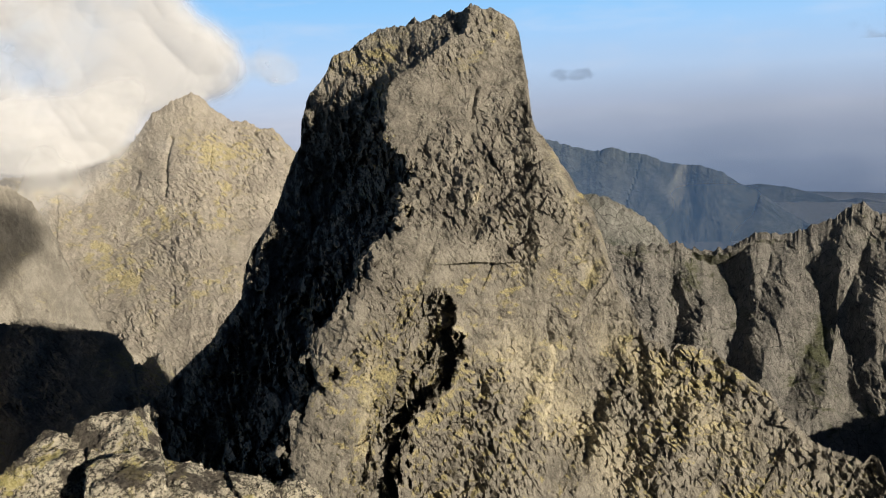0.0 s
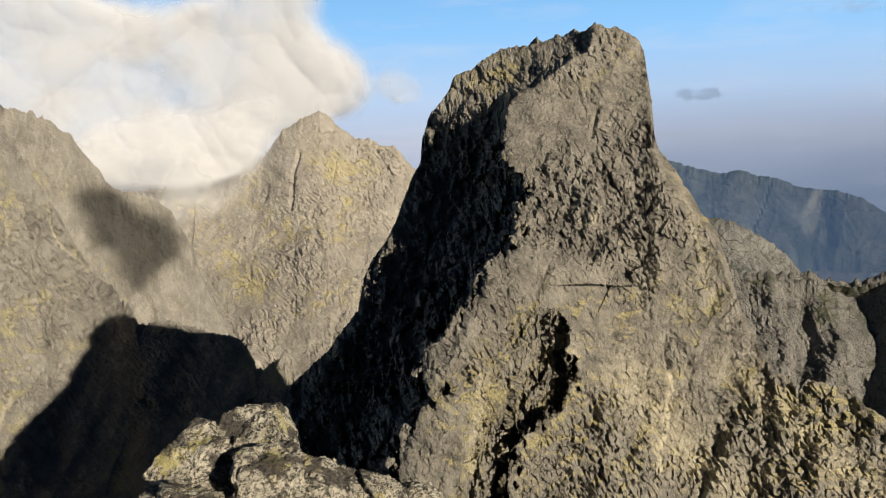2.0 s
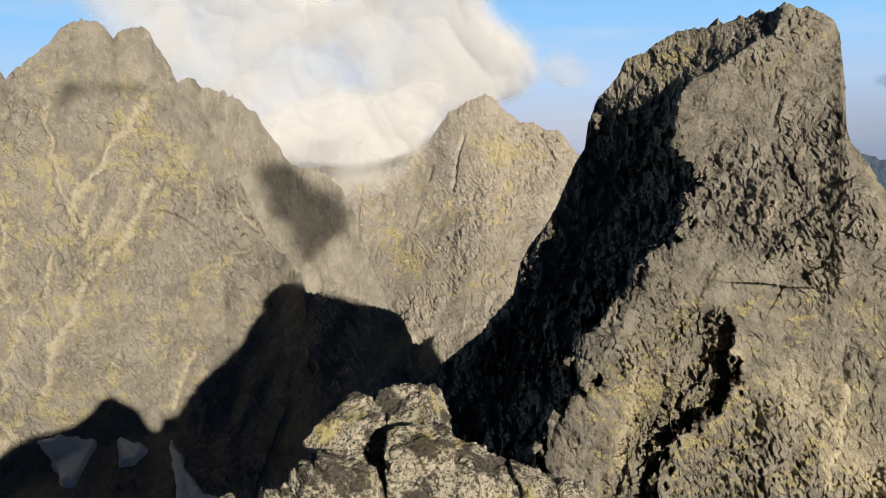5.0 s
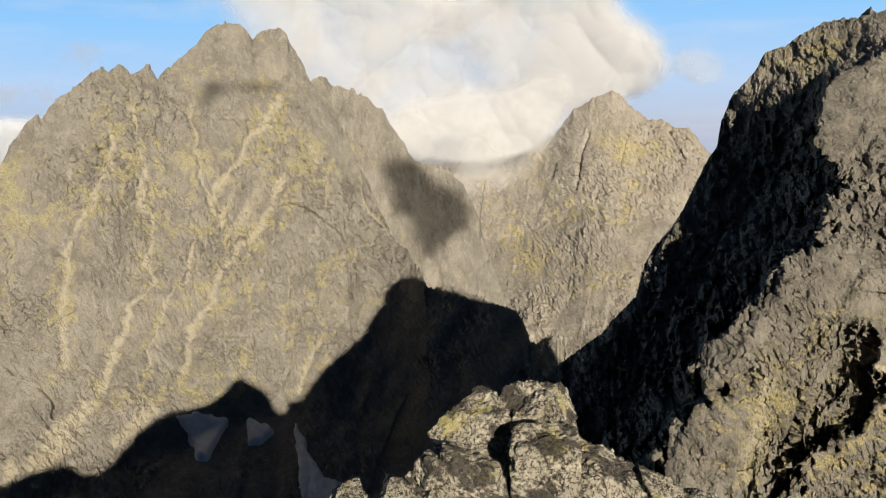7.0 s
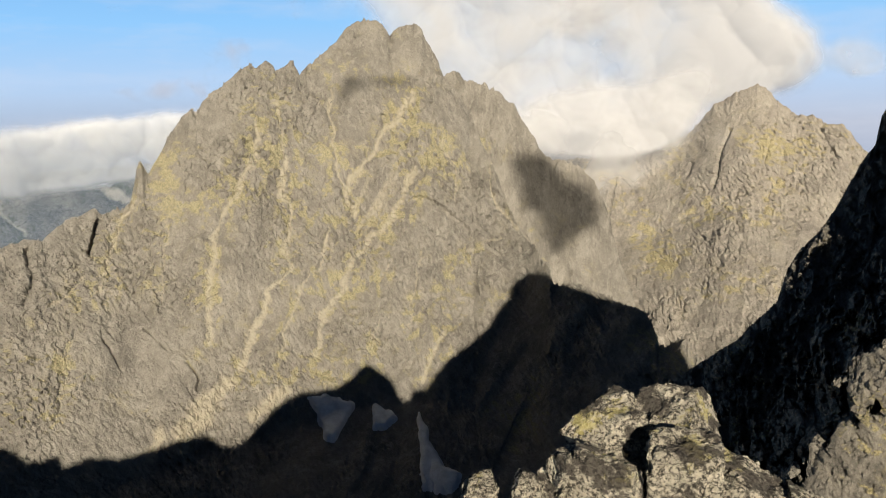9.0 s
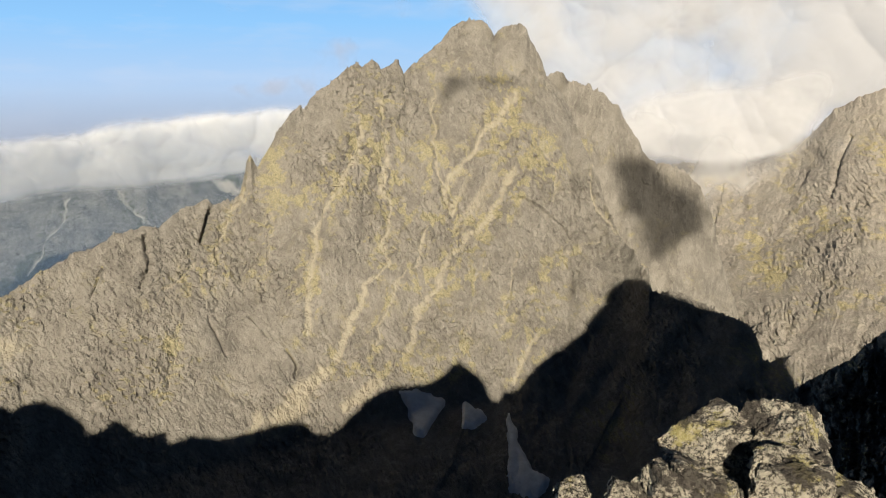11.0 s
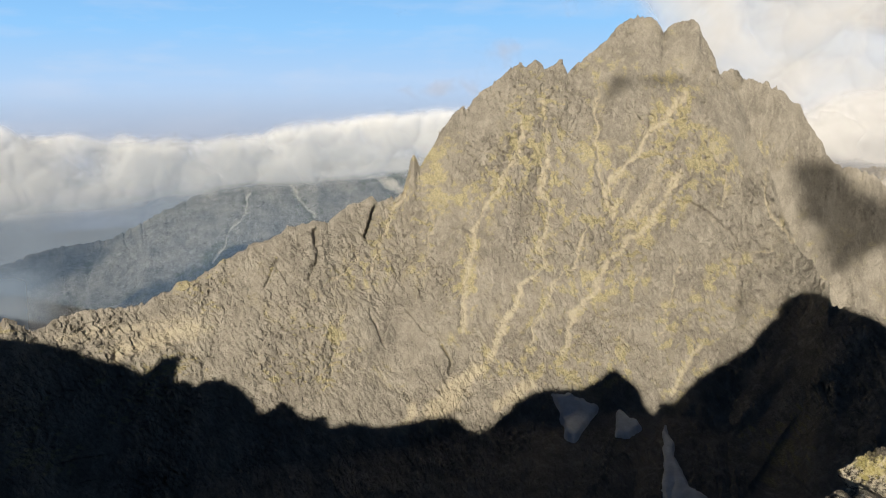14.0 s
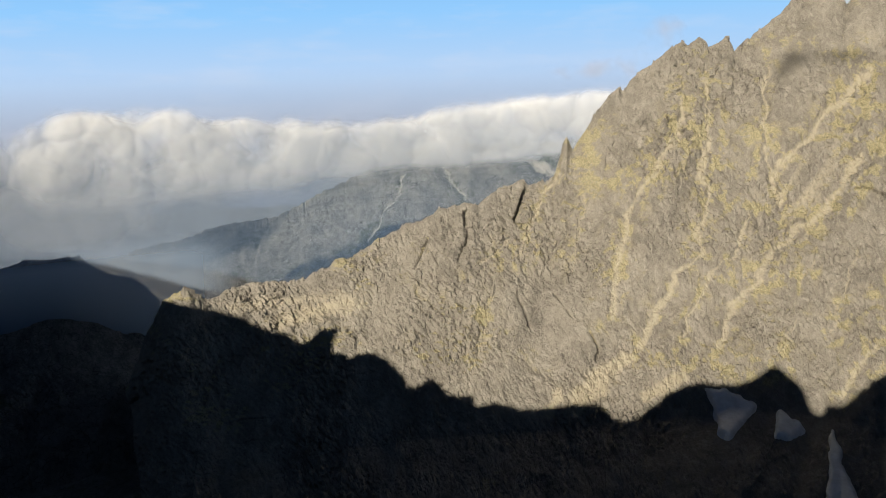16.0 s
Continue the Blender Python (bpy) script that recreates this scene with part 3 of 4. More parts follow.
ARETE = [(-35, -13), (-27.8, -13.2), (-25.6, -13.7), (-24.6, -13.4), (-22.9, -11.5), (-21.6, -10.1), (-20.8, -9.2), (-20.2, -9.3), (-19.8, -11.6), (-18.2, -10.8),
         (-17, -9.9), (-16, -8.5), (-14.5, -8), (-12.8, -6.6), (-11.1, -5.6), (-10.3, -3.4), (-8.6, -2.95), (-6.5, -2.5), (-5.7, -1.7), (-4.3, -3.6), (-1.8, -4.4),
         (-0.5, -4.1), (0.5, -3.8), (1.5, -2.7), (2.1, -1.2), (3.2, 0.25), (3.8, 1.1), (4.1, 2.2), (5.6, 2.1)]
BAY = [(-34, -5.5), (-28.7, -4.7), (-26.6, -4.4), (-24.2, -2.9), (-23, -2), (-21.4, 0.1), (-19.9, 0.8), (-18.9, 0.3), (-16.8, -0.15), (-15.5, -0.7)]


# height angle; range of the sunlit front; heading and range of the outline behind the dark flank
TOWER_FORM = [(-40, 93, -34, 150), (-27, 98, -30, 150), (-22, 102, -25, 147), (-18.7, 104, -20.6, 152), (-16, 108, -17.5, 153), (-12.8, 115, -15.4, 167), (-9.3, 127, -13.6, 184), (-6.35, 142, -12.2, 204),
              (-3.4, 157, -10.7, 208), (-2, 164, -10.4, 209), (0, 174, -10, 208), (1.7, 181, -8.4, 209), (3, 186, -7.5, 210), (4.2, 190, -5, 211), (4.7, 192, -2.5, 209), (5.1, 195, 0, 203), (5.9, 196, 2, 197), (7, 196, 2.2, 196)]


def tower_shape(pts, v, az):
    """Sets the dark flank back behind the ragged rib of the sunlit front, and hollows the bay at its foot."""
    r = np.hypot(pts[..., 0], pts[..., 1])
    el = np.degrees(np.arctan2(pts[..., 2], r))
    q = np.stack([az.reshape(-1), el.reshape(-1), np.zeros(az.size)], 1)
    rag = (0.55 * blocks(q * np.array([0.9, 0.5, 1]), 551) + 0.4 * blocks(q * np.array([2.3, 1.2, 1]), 552) + 0.16 * blocks(q * np.array([5, 3, 1]), 553) + 0.35 * fbm(q * 0.5, 3, 555, 0.6)).reshape(az.shape)
    rag = np.clip(rag * np.interp(el, [-20, -9, -4, 1, 5], [2.0, 1.9, 1.3, 0.6, 0.3]), -0.9, 1.2)
    rib, near, brink, far = eased(ARETE, el, 1, 0.5), eased(TOWER_FORM, el, 1, 3.0), table(TOWER_FORM, el, 2), eased(TOWER_FORM, el, 3, 0.8)
    d = np.clip(rib - az - rag, 0, None)
    f = np.clip(d / np.maximum(rib - brink, 0.5), 0, 1.15)
    step = np.interp(el, [-30, -16, -9, -4, 0, 2.5, 4.2, 5.6], [8, 9, 11, 13, 13, 9, 5, 1])
    sunk = smooth(-el, -1.0, 4.0)
    flank = (far - near) * (f + sunk * (1 - np.clip(1 - f, 0, 1) ** 1.35 + np.clip(f - 1, 0, 1) - f)) + step * (1 - np.exp(-d / 0.4)) * np.clip(1 - f, 0, 1)
    front = np.clip(az - eased(ARETE, el, 1, 4.0), 0, None)
    turn = 0.3 * front + 0.11 * np.clip(front - 2, 0, 12) ** 2 + 1.2 * np.clip(front - 14, 0, 30)
    b = np.clip(eased(BAY, el, 1, 0.4) - az - 1.1 * rag, 0, None)
    bay = np.interp(el, [-30, -24, -18, -16, -14.8], [8, 10, 9, 5, 0]) * (1 - np.exp(-b / 0.5)) * np.exp(-(b / 3.0) ** 2)
    dr = near + flank + turn + bay - r
    top = int(np.argmax(v[:, 0] <= 1))
    dr[:top] = dr[top]
    return pts * ((r + dr) / r)[..., None]


tower, TOWER_PTS, TOWER_V, TOWER_AZ = mountain("rock_tower", "blunt dark granite tower on the near ridge, one side sunlit", TOWER_CREST, TOWER_FOOT, 0.066, 470, ROCK_TOWER, 4.8, 37,
         profile=((0, 0, 0), (0.5, 0.36, 0.52), (1, 1, 1)), teeth=0.4, blend=0.35, face=0.85, shape=tower_shape, ribs=0.6, crags=1.9, stones=3.2, bend=0.4, back=(1.07, 0.5), keep=0.35, split=[(-30, "lower_flank"), (-15, "tower_head"), (7.0, "side_flank"), (14.5, "descending_ridge")], gain=(0.6, 0.9), category="rock tower",
         clefts=[(0.5, 0.5, -0.3, -16.2, -0.6, -18), (0.3, 0.35, 7.6, -17.5, 7.9, -19.3), (0.5, 0.4, -4, -20, -5.5, -28), (0.3, 0.3, 2.5, 0, 2.1, -2)],
         meadows=[(1.0, 0.9, 9.4, -9, 10.2, -11), (1.6, 0.8, -6, -19, -8, -26), (2.4, 0.7, 14, -20, 22, -25), (2, 0.6, 8.5, -4, 11, -11), (1.6, 0.6, -3, -20, -1, -18), (0.8, 0.8, 5.2, 4.4, 4.9, 3)],
         rubble=[(6, 0.55, 5, -20, 13, -28), (4, 0.5, 12, -19, 22, -26), (3, 0.3, 9, -8, 13, -20), (0.55, 0.9, 8.0, -19.6, 7.6, -22, 7.2, -26), (0.5, 0.7, 2.6, -7.5, 1.8, -8.6), (1.5, 0.45, 8, -4, 11, -15), (1.2, 0.55, -6.5, -20, -8, -27), (0.5, 0.6, -1, -17, 1, -18.6)])

# ---- ridges beyond the tower's sunny side ----
mountain("side_ridge", "ribbed granite ridge with dark gullies and green ledges", [(8, -13, 680), (11.45, -11.79, 679), (13.13, -12, 682), (15.19, -11.86, 687), (17.21, -11.66, 691), (18.81, -12.12, 695), (19.79, -12.17, 697), (20.75, -11.86, 699), (21.87, -11.14, 702), (22.97, -10.71, 704), (24.08, -10.83, 707), (25.51, -10.5, 710),
              (26.37, -10.08, 712), (27.55, -9.39, 714), (28.2, -8.87, 716), (29.17, -8.39, 718), (29.71, -9.01, 719), (30.48, -9.27, 721), (34, -8.7, 735), (42, -8, 770)], [(8, 470, -300), (24, 490, -320), (42, 540, -350)], 0.1, 230, ROCK_RIDGE, 20.0, 51,
         teeth=3.0, ribs=0.6, bend=0.7, lean=-0.2, depth=0.03, split=[(8, "near_shoulder"), (20.5, "rib_face"), (30, "end_face")],
         clefts=[(1.6, 0.5, 16.6, -13.4, 17.6, -16, 17.0, -20), (2.4, 0.7, 20.2, -12.8, 21.6, -16, 20.4, -26), (1.6, 0.35, 23.6, -12.2, 23.2, -15, 22.0, -19), (2.2, 0.5, 26.4, -13.2, 27.2, -16, 25.2, -22), (1.6, 0.45, 29.8, -11.0, 28.6, -15, 29.4, -22), (1.5, 0.3, 13.4, -13.5, 14.4, -18)])
mountain("grey_hump", "rounded grey stony shoulder behind the ridge", [(4, -9, 1050), (8, -8.4, 1050), (10.41, -8.2, 1045), (11.24, -8, 1045), (12.28, -8.43, 1045), (13.11, -8.86, 1045), (14.76, -9.91, 1045), (15.78, -10.73, 1045), (16.4, -11.55, 1045), (19, -14, 1020)],
         [(4, 760, -330), (19, 760, -330)], 0.15, 90, ROCK_DISTANT, 14.0, 61, teeth=3.0)
mountain("blue_ridge", "long wooded mountain ridge, blue with distance", [(2, -3.4, 3300), (7.72, -3.93, 3250), (9.39, -4.53, 3250), (11.04, -4.91, 3250), (12.48, -4.7, 3250), (13.49, -5.13, 3250), (14.9, -5.25, 3250), (16.1, -5.8, 3250), (17.48, -6.02, 3250), (18.65, -6.12, 3250), (20.19, -6.65, 3250), (21.35, -7.45, 3250),
              (22.87, -8.22, 3250), (24.19, -9.18, 3250), (25.48, -9.92, 3250), (27.5, -11, 3050), (32, -13, 3000)],
         [(2, 2200, -700), (32, 2100, -720)], 0.14, 110, FOREST, 75.0, 71, teeth=6.0, ribs=0.9, crags=0.5, stones=0.4, keep=0.15, lean=0.1)
mountain("far_blue_ridge", "faint far ridge fading into haze", [(14, -8, 4300), (20.98, -7.57, 4300), (22.83, -7.44, 4300), (24.66, -7.69, 4300), (26.44, -8.16, 4300), (27.84, -8.51, 4300), (28.83, -8.29, 4300), (32, -8.8, 4300), (40, -9.5, 4300)],
         [(14, 3600, -850), (40, 3600, -850)], 0.25, 50, FOREST, 150.0, 73, teeth=4.0, ribs=0.4, crags=0.3, stones=0.2, keep=0.1)

# ---- far side of the valley's mouth ----
mountain("valley_flank", "long hazy mountainside with pale gullies under cloud", [(-100, -12, 2300), (-94.07, -10.23, 2150), (-90.93, -9.73, 2150), (-88.06, -8.94, 2150), (-84.77, -8.75, 2150), (-83.92, -8.52, 2150), (-81.32, -7.27, 2150), (-78.71, -6.13, 2150), (-76.09, -4.96, 2150), (-73.49, -4.08, 2150), (-70.91, -3.86, 2150), (-67.5, -3.96, 2150),
              (-62.87, -3.86, 2150), (-52, -3, 2050)],
         [(-100, 1500, -520), (-70, 1250, -480), (-52, 1200, -470)], 0.12, 170, ROCK_DISTANT, 55.0, 81, teeth=6.0, ribs=0.8, stones=0.5, crags=0.7, keep=0.15, split=[(-100, "lower_slope"), (-78, "upper_slope")], gullies=[(0.35, 1, -74.5, -6, -75.8, -8.2, -77.5, -11), (0.5, 0.8, -72, -5, -70, -8), (0.8, 1.2, -66, -4.5, -63, -6.5)])
mountain("shaded_ridge", "dark ridge in full shade at the valley's mouth", [(-116, -8, 900), (-108, -9.6, 900), (-102.94, -10.49, 900), (-101.22, -10.09, 900), (-99.54, -10.31, 900), (-98.12, -10.29, 900), (-97.31, -11.06, 900), (-96.48, -11.75, 900), (-94.85, -12.15, 900), (-93.92, -13.07, 900), (-93.32, -13.95, 900), (-92, -17, 860),
              (-86, -22, 840)],
         [(-116, 500, -330), (-86, 520, -330)], 0.12, 150, ROCK_RIDGE, 22.0, 91, teeth=1.5, ribs=0.5, split=[(-116, "far_slope"), (-98, "crest_slope")])


# ---- the ground: one sheet from the summit out to the horizon ----
def ground_height(x, y):
    r = np.hypot(x, y) + 1e-6
    z = np.interp(r, [0, 30, 80, 200, 400, 800, 1500, 2500, 5000], [-30, -45, -75, -185, -268, -330, -450, -560, -680])
    p = np.stack([x, y, np.zeros_like(x)], -1).reshape(-1, 3)
    return z + (fbm(p / 90, 5, 5) * 7).reshape(x.shape) * np.clip(r / 200, 0.1, 1)


ring = np.concatenate([np.linspace(4, 120, 30), np.linspace(126, 700, 120), np.geomspace(715, 4950, 60)])
headings = np.linspace(0, 360, 481)
gx, gy = ring[:, None] * np.sin(np.radians(headings)), ring[:, None] * np.cos(np.radians(headings))
gz = ground_height(gx, gy)
ground = new("ground", grid_mesh("ground", np.stack([gx, gy, gz], -1)[::-1], ROCK_RIDGE, [("scree", np.full(gx.shape, 0.35)), ("turf", np.full(gx.shape, 0.35))]))
tagged(ground, "stony valley floor deep in shade", "ground", kind="structure")

# ---- the camera's own ridge, running on behind; it throws the long shadow on the great face ----
RIDGE = [(-820, 45), (-723, 48), (-575, 16), (-424, -6.7), (-406, -9.4), (-381, -17), (-361, -20), (-346, -26), (-337, -12), (-326, -10), (-320, -30), (-306, -32), (-298, -28), (-290, -27), (-279, -31), (-264, -40), (-255, -52), (-240, -41.5),
         (-228, -50), (-216, -53), (-207, -51), (-201, -58), (-186, -54), (-173, -57), (-160, -55), (-148, -52), (-131, -47), (-115, -47.5), (-106, -55), (-98, -56.5), (-89, -51), (-73, -32.5), (-66, -27), (-52, -20), (-40, -20.3), (-24, -18.3),
         (-15, -12.3), (-10.5, -9), (-4, -1.75), (2.5, -1.85), (11, -9), (16, -12), (20.5, -17.5), (25.2, -33), (31, -33), (36, -25), (43, -24), (52, -28), (60, -45), (90, -90), (150, -150), (250, -192), (390, -205), (545, -212), (640, -215)]
q = np.arange(-820, 640, 1.5)
zq = table(RIDGE, q, 1) + 1.2 * vnoise(np.stack([q / 5, q * 0, q * 0], 1), 3) * smooth(np.abs(q + 1), 6, 20)
across = np.array([math.cos(radians(-47)), -math.sin(radians(-47))])
along = np.array([math.sin(radians(-47)), math.cos(radians(-47))])
span = np.array([-160, -110, -75, -50, -34, -22, -13, -7, -4, -2, 0, 1.2, 2.2, 3.5, 6, 10, 16, 26, 40, 60, 90, 130, 180])
fall = np.interp(np.abs(span), [0, 1, 4, 16, 180], [0, 0.1, 3.2, 22, 330])
xy = (q[:, None, None] * across + (span - 0.2)[None, :, None] * along)
rz = zq[:, None] - fall[None, :]
pts = np.concatenate([xy, rz[..., None]], -1)
flat = pts.reshape(-1, 3)
pts[..., 2] += (blocks(flat / 6, 8) * 1.6 * np.clip(np.hypot(flat[:, 0], flat[:, 1]) / 25 - 0.3, 0, 1)).reshape(rz.shape)
ridge = new("summit_ridge", grid_mesh("summit_ridge", pts, ROCK_TOWER, [("scree", np.zeros(rz.shape)), ("turf", np.full(rz.shape, 0.3))]))
tagged(ridge, "broken granite ridge under the viewpoint", "ridge", kind="structure")


# ---- loose flakes and blocks that stand proud of the faces ----
def flake_mesh(seed, material):
    """A sharp splinter of rock, about one metre long: the hull of a few random corners."""
    rnd = random.Random(seed)
    bm = bmesh.new()
    for _ in range(13):
        a, h = rnd.uniform(0, 2 * math.pi), rnd.uniform(-0.5, 0.5)
        w = rnd.uniform(0.7, 1.0) * (1 - 0.75 * max(h, 0) * 1.6) * 0.34
        bm.verts.new((w * math.cos(a), 0.62 * w * math.sin(a), h))
    hull = bmesh.ops.convex_hull(bm, input=bm.verts[:])
    bmesh.ops.delete(bm, geom=list({g for g in hull["geom_interior"] + hull["geom_unused"] if isinstance(g, bmesh.types.BMVert)}), context="VERTS")
    me = bpy.data.meshes.new("rock_flake")
    bm.to_mesh(me)
    bm.free()
    me.materials.append(material)
    return me


def set_flakes(thing, pts, v, az, material, count, smallest, largest, low, high, a0, a1, seed, lean=25):
    rnd = random.Random(seed)
    shapes = [flake_mesh(seed * 50 + i, material) for i in range(8)]
    n = normals(pts)
    rows, cols = np.where((v > low) & (v < high) & (az > a0) & (az < a1))
    parts = [(min(np.degrees(np.arctan2(c.data.vertices[0].co.x, c.data.vertices[0].co.y)), 179), c) for c in thing.children]
    parts.sort(key=lambda e: e[0])
    for _ in range(count):
        i = rnd.randrange(len(rows))
        r, c = rows[i], cols[i]
        home = [p for a, p in parts if a <= az[r, c] + 0.5][-1]
        ob = new("rock_flake", rnd.choice(shapes))
        size = smallest * (largest / smallest) ** (rnd.random() ** 1.6)
        turn = Matrix.Rotation(radians(lean + rnd.gauss(0, 16)), 4, "Y") @ Matrix.Rotation(radians(rnd.uniform(-25, 25)), 4, "X") @ Matrix.Rotation(rnd.uniform(0, 6.28), 4, "Z")
        face = Matrix.Rotation(-radians(az[r, c]), 4, "Z")
        ob.matrix_world = Matrix.Translation(Vector(pts[r, c] - n[r, c] * size * 0.08)) @ face @ turn @ Matrix.Diagonal((size * rnd.uniform(0.7, 1.2), size * rnd.uniform(0.8, 1.3), size * rnd.uniform(0.8, 1.3), 1))
        ob.parent = home


set_flakes(tower, TOWER_PTS, TOWER_V, TOWER_AZ, ROCK_TOWER, 230, 0.7, 2.4, 0.25, 0.97, -5, 30, 5)
set_flakes(tower, TOWER_PTS, TOWER_V, TOWER_AZ, ROCK_TOWER, 36, 0.8, 2.0, 0.985, 1.0, -15, 30, 6, 28)
set_flakes(tower, TOWER_PTS, TOWER_V, TOWER_AZ, ROCK_TOWER, 46, 0.6, 1.7, 0.985, 1.0, -11, 6.5, 12, 12)
set_flakes(main, MAIN_PTS, MAIN_V, MAIN_AZ, ROCK_MAIN, 60, 3.0, 9.0, 0.985, 1.0, -61, -38, 13, 4)
set_flakes(main, MAIN_PTS, MAIN_V, MAIN_AZ, ROCK_MAIN, 200, 2.5, 7.0, 0.35, 0.97, -88, -36, 7)
set_flakes(main, MAIN_PTS, MAIN_V, MAIN_AZ, ROCK_MAIN, 40, 2.5, 6.5, 0.985, 1.0, -32.5, -20.5, 9, 10)
set_flakes(main, MAIN_PTS, MAIN_V, MAIN_AZ, ROCK_MAIN, 60, 3.0, 7.5, 0.985, 1.0, -92, -36, 8, 6)


def pinnacle(thing, az, el, dist, tall, wide, seed, material, tilt=0, name="pinnacle"):
    """A pointed tooth of the skyline whose tip stands at heading az and height angle el."""
    me = flake_mesh(seed, material)
    top = max(v.co.z for v in me.vertices)
    ob = new(name, me)
    tip = polar(np.array(az), np.array(float(dist)), np.array(dist * math.tan(radians(el))))
    ob.matrix_world = Matrix.Translation(Vector(tip)) @ Matrix.Rotation(-radians(az), 4, "Z") @ Matrix.Rotation(radians(tilt), 4, "Y") @ Matrix.Diagonal((wide / 0.68, wide / 0.5, tall, 1)) @ Matrix.Translation((0, 0, -top))
    ob.parent = thing


for az, el, dist, tall, wide, tilt in ((-62.35, -3.6, 690, 34, 8, 2), (-51.35, 3.2, 752, 24, 11, 4), (-53.2, 3.2, 742, 18, 14, -6), (-58.6, 0.0, 712, 16, 9, -8), (-32.75, -12.2, 621, 26, 12, 4), (-91.25, -13.2, 640, 24, 20, 0), (-22.4, -17.5, 511, 16, 10, 0)):
    pinnacle(main, az, el, dist, tall, wide, int(-az * 10), ROCK_MAIN, tilt)


# ---- old snow at the foot of the great face ----
def snow_patch(outline):
    """Snow that lies on the great face inside an outline of headings and heights."""
    el = height_angle(MAIN_PTS)
    p = np.stack([MAIN_AZ.reshape(-1), el.reshape(-1), np.zeros(el.size)], 1)
    wob = 0.22 * fbm(p * 1.4, 4, 77).reshape(el.shape)
    corners = np.array(outline)
    inside = np.zeros(el.shape, bool)
    for (x0, y0), (x1, y1) in zip(corners, np.roll(corners, -1, 0)):
        cross = ((y0 > el + wob) != (y1 > el + wob)) & (MAIN_AZ + wob < (x1 - x0) * (el + wob - y0) / (y1 - y0 + 1e-9) + x0)
        inside ^= cross
    inside &= MAIN_V <= 1
    rr, cc = np.where(inside)
    r0, r1, c0, c1 = rr.min() - 1, rr.max() + 2, cc.min() - 1, cc.max() + 2
    sub = MAIN_PTS[r0:r1, c0:c1].copy()
    for _ in range(4):
        sub[1:-1, 1:-1] = (sub[:-2, 1:-1] + sub[2:, 1:-1] + sub[1:-1, :-2] + sub[1:-1, 2:]) / 4
    deep = inside[r0:r1, c0:c1].astype(float)
    for _ in range(3):
        deep[1:-1, 1:-1] = (deep[:-2, 1:-1] + deep[2:, 1:-1] + deep[1:-1, :-2] + deep[1:-1, 2:] + 2 * deep[1:-1, 1:-1]) / 6
    sub += normals(sub) * ((deep - 0.35) * 6.0)[..., None]
    ob = new("snow_patch", grid_mesh("snow_patch", sub, SNOW, (), True))
    return tagged(ob, "grey old snow patch lying at the foot of the face", "snow", group="snow patches")


for outline in ([(-52, -21.6), (-50, -21.7), (-48, -22.4), (-49, -23.8), (-49.9, -25.1), (-50.6, -24.9), (-51, -23.4)], [(-46.7, -22.6), (-45.5, -23.1), (-44.6, -23.6), (-45.8, -24.5), (-46.8, -24.5)],
                [(-43.2, -23.3), (-42.4, -24.3), (-42.0, -25.9), (-41.0, -27.2), (-39.6, -28.0), (-40.5, -29.2), (-43, -28.9), (-42.9, -26.5)]):
    snow_patch(outline)


# ---- the summit outcrop in front of the eye ----
def lichen_rock(name):
    n = Nodes(name)
    base = n.mix(n.ramp(n.noise(5, 6, 0.65), (0.35, 0.0), (0.65, 1.0)), (0.44, 0.40, 0.34), (0.80, 0.74, 0.62))
    base = n.mix(n.ramp(n.noise(38, 8, 0.75), (0.45, 0.95), (0.52, 0.0)), base, (0.04, 0.036, 0.032))
    base = n.mix(n.ramp(n.noise(70, 5, 0.7), (0.50, 0.0), (0.62, 0.75)), base, (0.66, 0.61, 0.48))
    base = n.mix(n.ramp(n.noise(15, 8, 0.8), (0.41, 0.9), (0.46, 0.0)), base, (0.05, 0.044, 0.04))
    base = n.mix(n.ramp(n.noise(22, 8, 0.75), (0.54, 0.0), (0.62, 0.7)), base, (0.70, 0.66, 0.54))
    m = n.maths("ADD", n.noise(4.2, 3, 0.5), n.maths("MULTIPLY", n.maths("SUBTRACT", n.noise(34, 7, 0.75), 0.5), 0.55))
    base = n.mix(n.ramp(m, (0.58, 0.0), (0.66, 0.7)), base, (0.56, 0.50, 0.20))
    d = n.maths("ADD", n.noise(5.1, 2, 0.5, (1, 1, 1.3)), n.maths("MULTIPLY", n.maths("SUBTRACT", n.noise(24, 7, 0.75), 0.5), 0.6))
    base = n.mix(n.ramp(d, (0.50, 0.0), (0.57, 0.85)), base, (0.06, 0.052, 0.048))
    j = n.maths("MULTIPLY", n.ramp(n.cracks(7.0, (1, 1, 0.8), 0.6), (0.0, 1.0), (0.045, 0.0)), n.ramp(n.noise(3.2, 3, 0.5), (0.52, 0.0), (0.62, 0.9)))
    base = n.mix(j, base, (0.02, 0.018, 0.016))
    n.bump(n.maths("ADD", n.noise(30, 10, 0.8), n.maths("MULTIPLY", n.noise(9, 6, 0.65), 1.6)), 1.0, 0.05)
    return n.finish(base, 0.88)


LICHEN = lichen_rock("lichened_granite")


